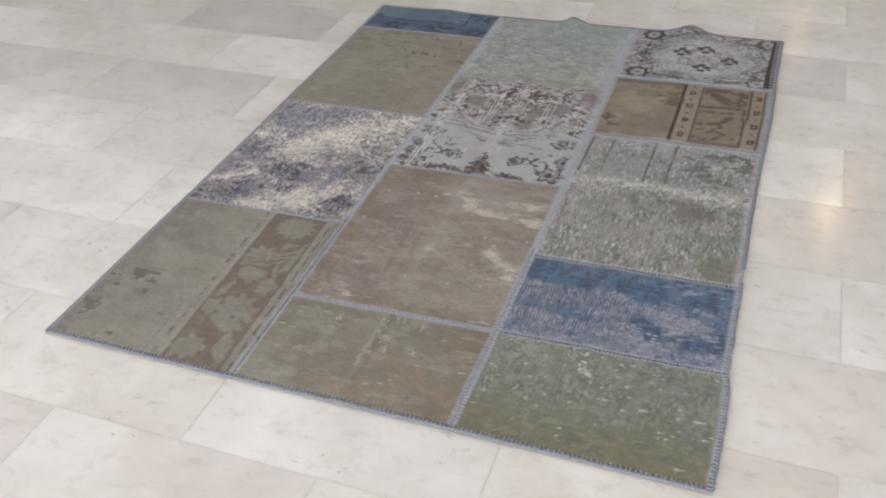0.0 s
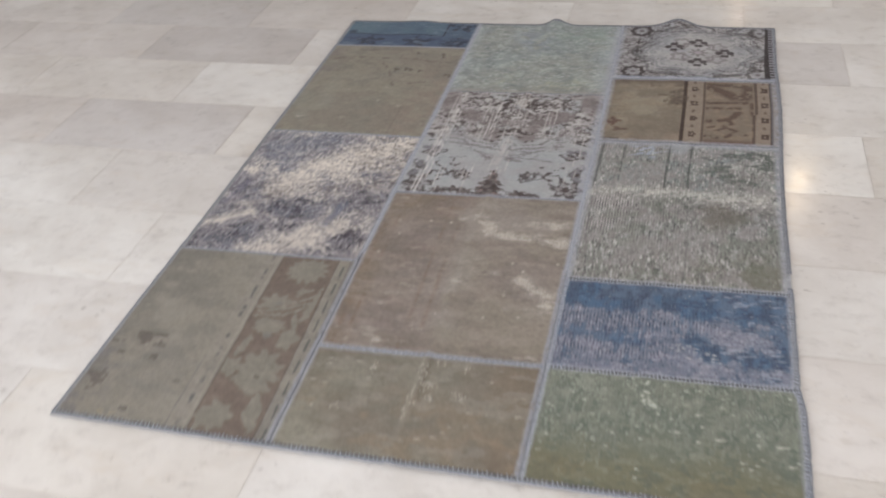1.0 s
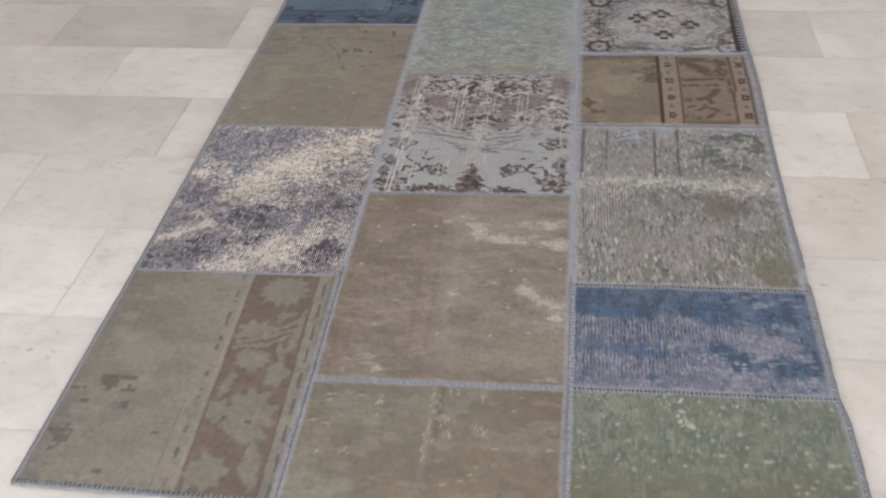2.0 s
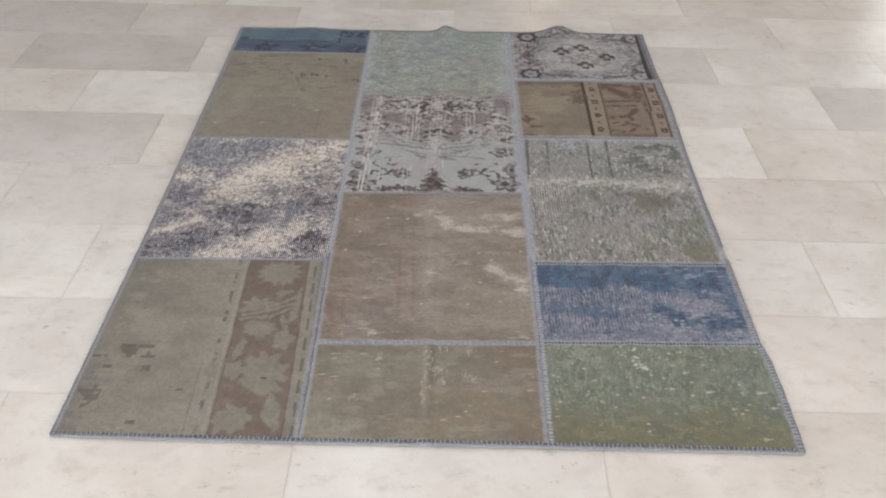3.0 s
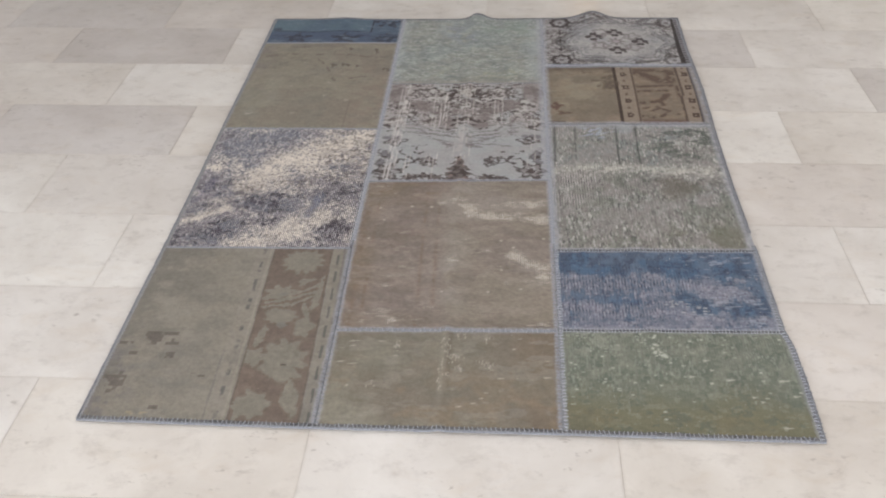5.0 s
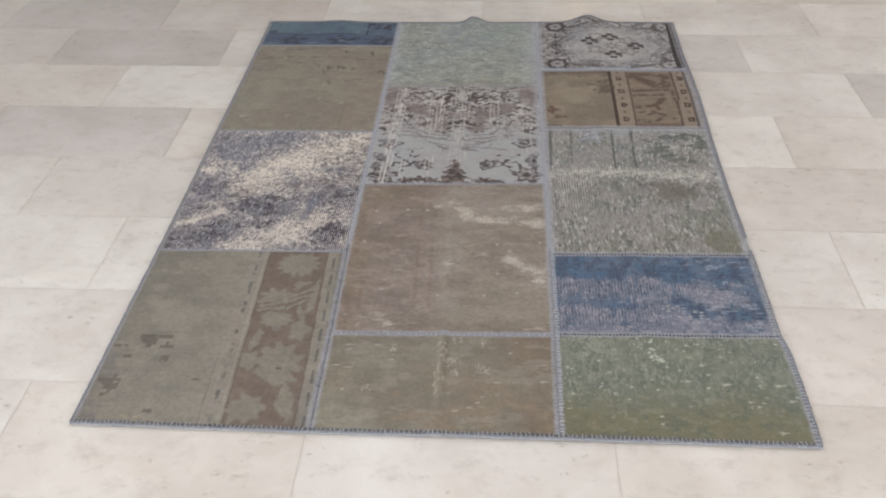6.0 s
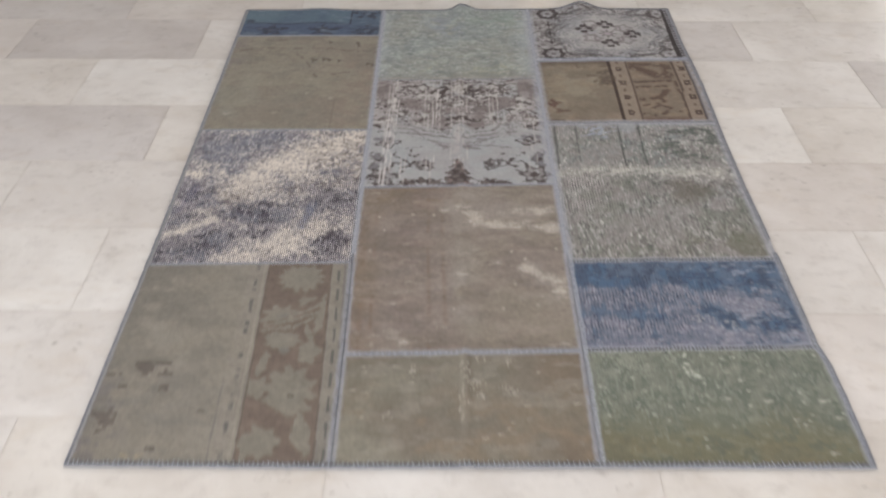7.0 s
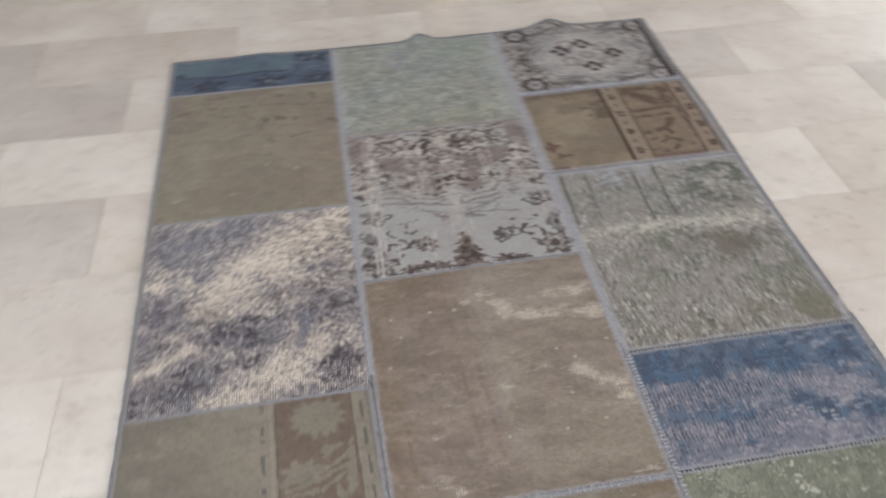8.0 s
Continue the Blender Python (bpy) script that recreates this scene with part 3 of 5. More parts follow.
def brown_plain(p):
    uv = p.knots(0.0026, 0.012, 0.006)
    p.lay((138, 133, 115), 0.75 * sm(0.42, 0.62, p.n(0.20)) * sm(0.75, 0.3, p.u))
    p.lay((139, 122, 104), 0.6 * sm(0.62, 0.9, p.u + 0.3 * (p.n(0.15, 1) - 0.5)) * sm(0.85, 0.6, p.v))
    p.lay((118, 108, 92), 0.5 * sm(0.50, 0.68, p.n(0.07, 2, 4, 2.5)) * sm(0.55, 0.8, p.v))
    p.lay((143, 136, 113), 0.5 * sm(0.48, 0.64, p.n(0.06, 7, 4, 1.4)))
    p.lay((124, 119, 103), 0.4 * sm(0.50, 0.64, p.n(0.05, 8, 4, 1.3)))
    p.lay((126, 112, 108), 0.45 * sm(0.48, 0.62, p.n(0.06, 9, 3)) * sm(0.16, 0.04, p.u) * sm(0.4, 0.6, p.v))
    p.lay((110, 94, 78), 0.7 * p.line(uv, [(0.03, 0.80), (0.12, 0.835), (0.26, 0.850), (0.37, 0.836), (0.56, 0.852), (0.68, 0.841), (0.81, 0.808), (0.98, 0.808)], 0.0060, 0.7) * sm(0.40, 0.56, p.n(0.03, 3, 3)))
    p.lay((104, 88, 74), 0.65 * p.line(uv, [(0.40, 0.80), (0.446, 0.785), (0.52, 0.70), (0.557, 0.63), (0.60, 0.545), (0.71, 0.458)], 0.0040, 0.7) * sm(0.36, 0.52, p.n(0.02, 4, 2)))
    p.lay((106, 90, 76), 0.6 * p.line(uv, [(0.72, 0.535), (0.77, 0.565), (0.82, 0.575)], 0.0040, 0.6))
    for cu, cv, ru in ((0.577, 0.707, 0.020), (0.645, 0.712, 0.014), (0.676, 0.708, 0.014), (0.738, 0.697, 0.012), (0.935, 0.665, 0.014), (0.970, 0.649, 0.016), (0.66, 0.916, 0.010), (0.85, 0.90, 0.010), (0.86, 0.87, 0.010)):
        p.lay((90, 76, 66), 0.75 * p.blob(uv, cu, cv, ru, 0.018, 3, 0.3, 0.2, 0.3))
    p.lay((112, 98, 82), 0.5 * p.blob(uv, 0.30, 0.945, 0.10, 0.020, 0, 0, 0, 0.5) * sm(0.4, 0.55, p.n(0.02, 5, 2)))
    p.lay((118, 104, 88), 0.5 * (np.abs(p.u - 0.76) < 0.005) * sm(0.4, 0.2, p.v))
    for cu, cv, ru, firm in ((0.120, 0.150, 0.030, 0.85), (0.406, 0.16, 0.030, 0.4), (0.362, 0.74, 0.014, 0.6), (0.584, 0.50, 0.016, 0.6), (0.582, 0.35, 0.022, 0.6), (0.736, 0.30, 0.020, 0.55), (0.33, 0.454, 0.012, 0.6), (0.156, 0.654, 0.010, 0.6), (0.95, 0.12, 0.014, 0.5)):
        p.lay((176, 168, 147), 0.7 * firm * p.blob(uv, cu, cv, ru * 0.65, 0.008, 3, 0.3, 0.2, 0.5))
    p.fleck, p.spot = 0.15, 0.15 + 0.25 * sm(0.5, 0.8, p.v)


def blue_border(p):
    p.lay((84, 110, 122), 0.8 * sm(0.4, 0.6, p.n(0.2)) * sm(0.4, 0.55, p.v) * sm(0.78, 0.7, p.u))
    p.lay((66, 83, 110), 0.85 * sm(0.47, 0.40, p.v))
    p.lay((70, 90, 112), 0.8 * sm(0.77, 0.79, p.u))
    p.lay((47, 55, 74), 0.85 * (np.abs(p.v - 0.45 - 0.02 * np.sin(p.u * 14)) < 0.018) * (p.u < 0.775) * (p.u > 0.04))
    p.lay((47, 52, 68), 0.85 * (np.abs(p.u - 0.772) < 0.006) * (p.v > 0.43))
    k = p.knots(0.005)
    for cu, cv in ((0.226, 0.20), (0.589, 0.18), (0.90, 0.18), (0.885, 0.83)):
        p.lay((46, 48, 62), 0.85 * p.blob(k, cu, cv, 0.085, 0.17, 5, 0.45, 0.3) * sm(0.35, 0.55, p.n(0.015, 2)))
        p.lay((88, 100, 118), 0.6 * p.blob(k, cu, cv, 0.022, 0.05))
    p.lay((48, 56, 74), 0.8 * p.blob(k, 0.06, 0.55, 0.035, 0.06))
    p.lay((54, 60, 80), 0.6 * sm(0.55, 0.7, p.n(0.02, 3, 3, 2.2)) * sm(0.4, 0.3, p.v))
    p.fleck, p.spot = 0.2, 0.45 * sm(0.5, 0.4, p.v)
    p.lay((110, 128, 142), 0.4 * sm(0.6, 0.75, p.n(0.015, 4, 3, 3.0)))


def tan_plain(p):
    p.lay((135, 130, 110), 0.8 * sm(0.42, 0.65, p.n(0.16)) * sm(0.8, 0.4, p.u))
    p.lay((122, 106, 84), 0.75 * sm(0.74, 0.92, p.u + 0.15 * (p.n(0.08, 1) - 0.5)))
    p.lay((117, 107, 87), 0.5 * sm(0.55, 0.72, p.n(0.05, 2, 4, 1.6)))
    p.lay((138, 120, 92), 0.5 * sm(0.48, 0.62, p.n(0.045, 11, 4, 1.6)) * sm(0.75, 0.35, p.v))
    p.lay((118, 113, 96), 0.45 * sm(0.5, 0.64, p.n(0.06, 12, 4, 1.3)))
    p.lay((140, 134, 117), 0.5 * sm(0.52, 0.64, p.n(0.022, 13, 4, 2.4)))
    p.lay((144, 136, 118), 0.55 * bell(p.u - 0.495, 0.012) * sm(0.15, 0.4, p.v))
    p.lay((106, 96, 80), 0.5 * bell(p.u - 0.525, 0.010) * sm(0.3, 0.7, p.v))
    # pale warp threads laid bare in short rows
    bare = np.maximum(0.9 * bell(p.u - 0.495, 0.010) * sm(0.30, 0.42, p.v) * sm(0.75, 0.65, p.v), np.maximum(p.glow([(0.505, 0.86), (0.515, 0.80)], 0.010), 0.8 * p.glow([(0.55, 0.94), (0.575, 0.93)], 0.010)))
    for pts, wide in (([(0.682, 0.91), (0.684, 0.88)], 0.008), ([(0.675, 0.66), (0.690, 0.62)], 0.011), ([(0.293, 0.87), (0.293, 0.78)], 0.006), ([(0.52, 0.73), (0.56, 0.68)], 0.012), ([(0.565, 0.60), (0.575, 0.56)], 0.008), ([(0.195, 0.41), (0.205, 0.38)], 0.007)):
        bare = np.maximum(bare, 0.85 * p.glow([*pts], wide))
    p.lay((186, 178, 158), 0.62 * p.ticks(0.0034, 0.0090, 5, 0.60 * bare))
    p.lay((176, 168, 148), 0.6 * sm(0.86, 0.92, p.n(0.008, 3, 2, 2.6)) * sm(0.35, 0.6, p.n(0.12, 4)))
    p.fleck = 0.10 + 0.20 * bare
    p.spot = 0.12
    for cu, cv, ru in ((0.054, 0.647, 0.020), (0.11, 0.627, 0.026), (0.095, 0.818, 0.014), (0.29, 0.714, 0.014), (0.802, 0.792, 0.010), (0.746, 0.491, 0.018), (0.943, 0.506, 0.018), (0.577, 0.217, 0.016), (0.636, 0.249, 0.013), (0.669, 0.296, 0.011), (0.101, 0.405, 0.008), (0.10, 0.87, 0.030), (0.22, 0.87, 0.016)):
        p.lay((190, 183, 162), 0.6 * p.blob((p.u, p.v), cu, cv, ru * 0.8, 0.0055, 0, 0, 0.1, 0.5))


def mauve_brown(p):
    left = sm(0.50, 0.44, p.u)
    p.lay((122, 109, 92), 0.6 * sm(0.46, 0.64, p.n(0.09, 0, 4, 2.0)))
    p.lay((136, 123, 112), 0.6 * sm(0.46, 0.64, p.n(0.11, 1, 4, 2.2)) * left)
    p.lay((137, 127, 107), 0.7 * (1 - left) * sm(0.35, 0.6, p.n(0.14, 2)))
    p.lay((128, 109, 84), 0.6 * sm(0.16, 0.04, p.u + 0.10 * (p.n(0.06, 3) - 0.5)) * sm(0.30, 0.5, p.n(0.1, 4)))
    p.lay((122, 104, 78), 0.7 * sm(0.74, 0.95, p.v + 0.1 * (p.n(0.05, 5) - 0.5)) * sm(0.56, 0.44, p.u))
    for line, wdt in ((0.352, 0.010), (0.422, 0.010), (0.10, 0.010), (0.05, 0.014)):
        p.lay((122, 98, 78), 0.6 * bell(p.u - line + 0.015 * (p.v - 0.4), wdt) * sm(0.36, 0.56, p.n(0.06, 6)))
    p.lay((128, 108, 98), 0.5 * sm(0.5, 0.65, p.n(0.05, 11, 4, 2.5)) * left * sm(0.1, 0.3, p.u))
    p.lay((146, 137, 124), 0.6 * bell(p.u - 0.51, 0.045) * bell(p.v - 0.36, 0.13) * sm(0.35, 0.55, p.n(0.04, 7)))
    p.lay((148, 140, 122), 0.5 * bell(p.u - 0.53, 0.06) * bell(p.v - 0.15, 0.09))
    p.lay((112, 99, 78), 0.6 * sm(0.5, 0.62, p.n(0.03, 9, 4, 2.4)) * bell(p.u - 0.80, 0.16) * bell(p.v - 0.36, 0.10))
    p.lay((148, 134, 118), 0.45 * sm(0.50, 0.62, p.n(0.035, 12, 4, 2.0, 0.65)))
    p.lay((116, 103, 90), 0.45 * sm(0.52, 0.64, p.n(0.04, 13, 4, 2.2, 0.65)))
    wash = p.glow([(0.50, 0.90), (0.62, 0.82), (0.92, 0.76)], 0.065) + 0.7 * p.glow([(0.50, 0.85), (0.51, 0.20)], 0.035) + 0.8 * p.glow([(0.84, 0.42), (0.94, 0.30)], 0.045)
    p.lay((152, 142, 130), 0.55 * np.clip(wash, 0, 1) * sm(0.30, 0.58, p.n(0.045, 14, 4, 2.0, 0.65)))
    f = 0.72 * p.glow([(0.58, 0.745), (0.75, 0.715), (0.95, 0.69)], 0.026) + 0.50 * p.glow([(0.78, 0.82), (0.95, 0.80)], 0.020) + 0.56 * p.glow([(0.43, 0.825), (0.52, 0.85), (0.57, 0.79)], 0.020)
    f = f + 0.60 * p.glow([(0.80, 0.45), (0.87, 0.39), (0.95, 0.345), (0.94, 0.27)], 0.020) + 0.26 * p.glow([(0.475, 0.30), (0.52, 0.47)], 0.018)
    s = 0.85 * f + 1.7 * (p.n(0.026, 8, 5, 3.0, 0.78) - 0.5)
    p.lay((156, 145, 127), 0.7 * sm(0.22, 0.46, s))
    p.lay((186, 174, 156), 0.75 * sm(0.40, 0.64, s))
    p.worn = np.clip(0.7 * sm(0.25, 0.45, s) + 0.04, 0, 1)
    p.fleck, p.spot = 0.08 + 0.4 * sm(0.2, 0.45, s), 0.08
    for cu, cv, ru in ((0.106, 0.785, 0.010), (0.271, 0.795, 0.012), (0.137, 0.695, 0.009), (0.076, 0.565, 0.010), (0.741, 0.543, 0.010), (0.801, 0.496, 0.011), (0.952, 0.555, 0.012), (0.683, 0.217, 0.010), (0.835, 0.234, 0.012), (0.465, 0.219, 0.009), (0.374, 0.791, 0.012), (0.743, 0.35, 0.010)):
        p.lay((190, 181, 160), 0.7 * p.blob((p.u, p.v), cu, cv, ru * 0.7, 0.005, 0, 0, 0.1, 0.5))


def floral(p):
    """Blue-grey ground, faded brown fields and scrolls above, and mirrored sprays below."""
    k = p.knots(0.0021, 0.010, 0.011)
    mu = np.where(k[0] < 0.5, k[0], 1.0 - k[0])
    mk = (mu, k[1])
    mx, my = mu * p.w, k[1] * p.h
    ink, fill = np.zeros(len(p.u)), np.zeros(len(p.u))
    high = sm(0.46, 0.58, p.v)
    p.lay((160, 161, 158), 0.8 * sm(0.42, 0.62, p.n(0.09)))
    p.lay((157, 161, 160), 0.7 * sm(0.48, 0.64, p.n(0.07, 1)) * (1 - high))
    p.lay((164, 155, 149), 0.8 * high * sm(0.38, 0.56, p.n(0.06, 2)))
    # solid faded fields on both sides of the middle
    field = np.maximum(p.line(mk, [(0.19, 0.74), (0.32, 0.69), (0.39, 0.58), (0.40, 0.52)], 0.024, 0.5), p.line(mk, [(0.22, 0.77), (0.40, 0.75)], 0.018, 0.5))
    field = np.maximum(field, p.blob(mk, 0.065, 0.885, 0.070, 0.125, 0, 0, 0, 0.3))
    field = np.maximum(field, 0.8 * p.line(mk, [(0.46, 0.68), (0.5, 0.66)], 0.016, 0.6))
    field = np.clip(field + 1.6 * (p.n(0.03, 4, 4, 1.5, 0.7) - 0.5) * sm(0.1, 0.5, field), 0, 1)
    p.lay((124, 112, 107), 0.92 * field)
    # lace of scrolls in the far half
    q = fbm(mx, my, 0.026, p.seed + 21, 2, 1.2)
    r = fbm(mx, my, 0.017, p.seed + 24, 2, 1.2)
    p.lay((181, 176, 168), 0.8 * sm(0.53, 0.58, q) * high * (1 - 0.75 * field))
    p.lay((78, 65, 60), 0.92 * sm(0.045, 0.018, np.abs(q - 0.52)) * high * (1 - 0.7 * field) * sm(0.36, 0.50, p.n(0.03, 16, 2)))
    p.lay((104, 97, 95), 0.7 * sm(0.05, 0.02, np.abs(r - 0.5)) * sm(0.28, 0.42, p.v) * (1 - field) * sm(0.40, 0.54, p.n(0.035, 27, 2)))
    p.lay((92, 79, 74), 0.8 * sm(0.36, 0.30, r) * sm(0.50, 0.58, p.v) * (1 - 0.6 * field))
    p.lay((98, 86, 81), 0.75 * sm(0.05, 0.02, np.abs(r - 0.52)) * sm(0.54, 0.62, p.v) * sm(0.40, 0.54, p.n(0.03, 37, 2)))
    for cu, cv, ru, rv in ((0.285, 0.905, 0.045, 0.036), (0.335, 0.885, 0.028, 0.026), (0.40, 0.775, 0.026, 0.020), (0.445, 0.745, 0.024, 0.020), (0.47, 0.795, 0.022, 0.018), (0.485, 0.720, 0.026, 0.018), (0.365, 0.745, 0.022, 0.018),
                           (0.20, 0.900, 0.030, 0.024), (0.22, 0.840, 0.030, 0.022), (0.16, 0.650, 0.040, 0.020), (0.24, 0.560, 0.034, 0.022)):
        ink = np.maximum(ink, (0.95 if cv > 0.7 else 0.5) * p.ring(mk, cu, cv, ru, rv, 0.30, 5, 0.20) * sm(0.38, 0.52, p.n(0.014, 33, 2)))
    for pts, wide in (([(0.39, 0.80), (0.42, 0.82), (0.40, 0.86), (0.44, 0.895), (0.41, 0.92)], 0.0085), ([(0.36, 0.79), (0.30, 0.80), (0.26, 0.775)], 0.005), ([(0.45, 0.955), (0.36, 0.965), (0.28, 0.955)], 0.005),
                      ([(0.07, 0.715), (0.12, 0.755), (0.18, 0.735)], 0.007), ([(0.03, 0.62), (0.09, 0.66), (0.13, 0.64)], 0.005), ([(0.41, 0.555), (0.455, 0.60), (0.5, 0.605)], 0.006),
                      ([(0.43, 0.525), (0.47, 0.555), (0.5, 0.545)], 0.005), ([(0.33, 0.62), (0.30, 0.59), (0.34, 0.55)], 0.006), ([(0.36, 0.50), (0.42, 0.485), (0.46, 0.50)], 0.005)):
        ink = np.maximum(ink, p.line(mk, pts, wide * 0.8, 0.5) * sm(0.34, 0.50, p.n(0.014, 34, 2)))
    # thin curved lines at the waist
    for pts in ([(0.18, 0.455), (0.33, 0.435), (0.48, 0.405)], [(0.24, 0.425), (0.35, 0.385), (0.455, 0.350)], [(0.21, 0.312), (0.32, 0.332), (0.44, 0.338)], [(0.38, 0.36), (0.44, 0.325)], [(0.30, 0.475), (0.40, 0.455), (0.48, 0.47)], [(0.17, 0.50), (0.24, 0.485), (0.29, 0.44), (0.36, 0.415), (0.43, 0.42)], [(0.20, 0.53), (0.27, 0.51), (0.31, 0.465)]):
        p.lay((112, 104, 101), 0.7 * p.line(mk, pts, 0.0030, 0.5) * sm(0.30, 0.44, p.n(0.04, 24, 2)))
    p.lay((112, 104, 101), 0.7 * p.blob(k, 0.565, 0.315, 0.050, 0.014, 3, 0.3, -0.2) + 0.5 * p.blob(k, 0.445, 0.325, 0.040, 0.012, 3, 0.3, 0.2))
    p.lay((180, 171, 164), 0.5 * p.line(k, [(0.500, 0.50), (0.492, 0.40), (0.488, 0.275)], 0.0085, 0.7) * sm(0.32, 0.5, p.n(0.015, 23, 2)))
    p.lay((182, 173, 163), 0.65 * p.blob(k, 0.518, 0.895, 0.050, 0.070, 5, 0.16) * sm(0.3, 0.5, p.n(0.02, 39, 3)))
    # mirrored flowers: centre, radii, petals, depth, turn
    for cu, cv, ru, rv, n, amp, turn in ((0.322, 0.170, 0.044, 0.046, 7, 0.16, 0.5), (0.098, 0.082, 0.074, 0.066, 6, 0.24, 0.1), (0.112, 0.365, 0.062, 0.036, 4, 0.26, 0.2)):
        body, core = p.blob(mk, cu, cv, ru, rv, n, amp, turn), p.blob(mk, cu, cv, ru * 0.74, rv * 0.70, n, amp, turn)
        ink = np.maximum(ink, np.clip(body - core + p.blob(mk, cu, cv, ru * 0.36, rv * 0.34, n, amp, turn + 0.5), 0, 1))
        fill = np.maximum(fill, core)
    # leaves and stems beside them
    for pts, wide in (([(0.195, 0.150), (0.235, 0.170), (0.262, 0.205)], 0.0065), ([(0.200, 0.215), (0.240, 0.185), (0.285, 0.200)], 0.0045), ([(0.245, 0.160), (0.290, 0.150)], 0.0035), ([(0.20, 0.185), (0.16, 0.195), (0.13, 0.155)], 0.0045),
                      ([(0.17, 0.10), (0.205, 0.12)], 0.006), ([(0.235, 0.300), (0.238, 0.262), (0.270, 0.252), (0.290, 0.268)], 0.0045), ([(0.03, 0.535), (0.06, 0.510), (0.11, 0.500)], 0.009), ([(0.05, 0.47), (0.10, 0.485)], 0.005),
                      ([(0.185, 0.235), (0.14, 0.26), (0.16, 0.30)], 0.004), ([(0.03, 0.035), (0.08, 0.030), (0.16, 0.020)], 0.005)):
        ink = np.maximum(ink, p.line(mk, pts, wide * 0.78, 0.5) * sm(0.26, 0.42, p.n(0.014, 36, 2)))
    leaf = p.line(mk, [(0.045, 0.16), (0.085, 0.205), (0.050, 0.27)], 0.012, 0.4) * sm(0.25, 0.45, p.n(0.014, 38, 2))
    p.lay((112, 109, 112), 0.85 * np.maximum(leaf, p.line(mk, [(0.05, 0.405), (0.13, 0.410)], 0.010, 0.4)))
    ink = np.maximum(ink, 0.75 * np.clip(leaf - p.line(mk, [(0.045, 0.16), (0.085, 0.205), (0.050, 0.27)], 0.007, 0.4), 0, 1))
    # the fir-shaped spray in the middle and the garlands beside it
    step = np.mod(k[1] / 0.052 + 0.15, 1)
    tree = (np.abs(k[0] - 0.493) < (0.112 - 0.47 * k[1]) * (1.12 - 0.62 * step)) * (k[1] < 0.218)
    for cu, cv, ru, rv in ((0.235, 0.030, 0.050, 0.024), (0.315, 0.042, 0.055, 0.022), (0.375, 0.028, 0.035, 0.020), (0.655, 0.026, 0.055, 0.022), (0.725, 0.014, 0.050, 0.020)):
        tree = np.maximum(tree, p.blob(k, cu, cv, ru, rv, 7, 0.34))
    p.lay((118, 108, 104), 0.7 * fill * sm(0.35, 0.55, p.n(0.012, 40, 2)))
    p.lay((72, 59, 55), 0.9 * ink)
    for cu, cv, ru, rv in ((0.375, 0.850, 0.040, 0.035), (0.440, 0.865, 0.030, 0.050), (0.400, 0.570, 0.045, 0.020), (0.470, 0.590, 0.034, 0.018), (0.325, 0.175, 0.026, 0.030), (0.065, 0.085, 0.040, 0.030), (0.055, 0.215, 0.026, 0.030)):
        p.lay((64, 50, 44), 0.85 * p.blob(mk, cu, cv, ru, rv, 5, 0.25, 0.3, 0.3) * sm(0.46, 0.54, p.n(0.011, 41, 2)))
    p.lay((98, 85, 79), 0.92 * tree)
    p.lay((66, 54, 50), 0.8 * tree * sm(0.50, 0.57, p.n(0.012, 10, 2)))
    p.lay((142, 118, 110), 0.6 * tree * sm(0.58, 0.66, p.n(0.014, 18, 2)) * (np.abs(p.u - 0.5) < 0.06))
    # bare pale warp streaks
    for cu, wd, lo, hi in ((0.105, 0.006, 0.0, 1.0), (0.085, 0.004, 0.0, 0.7), (0.130, 0.003, 0.1, 0.8), (0.358, 0.005, 0.54, 0.90), (0.340, 0.004, 0.50, 0.75), (0.372, 0.003, 0.50, 0.7), (0.715, 0.003, 0.58, 0.78), (0.19, 0.003, 0.06, 0.2), (0.36, 0.003, 0.15, 0.26)):
        p.lay((208, 201, 192), 0.75 * bell(p.u - cu - 0.03 * p.v, wd) * sm(lo - 0.02, lo + 0.04, p.v) * sm(hi + 0.02, hi - 0.04, p.v) * sm(0.34, 0.5, p.n(0.02, 12, 2, 0.3)))
    for mid, rows, lo, hi in ((0.105, 3, 0.0, 1.0), (0.345, 5, 0.46, 0.98), (0.500, 5, 0.14, 0.98), (0.200, 2, 0.0, 0.26), (0.325, 3, 0.02, 0.25), (0.700, 3, 0.50, 0.85), (0.900, 3, 0.10, 0.60)):
        for i in range(rows):
            thread = bell(p.u - mid - 0.0225 * (i - (rows - 1) / 2) - 0.012 * p.v, 0.0042) * sm(lo - 0.03, lo + 0.05, p.v) * sm(hi + 0.03, hi - 0.05, p.v)
            p.lay((196, 188, 178), 0.50 * thread * sm(0.42, 0.56, p.n(0.03, 60 + rows + i, 2, 0.4)))
    p.worn = 0.12 + 0.5 * bell(p.u - 0.12, 0.03)
    p.fleck, p.spot = 0.16, 0.14


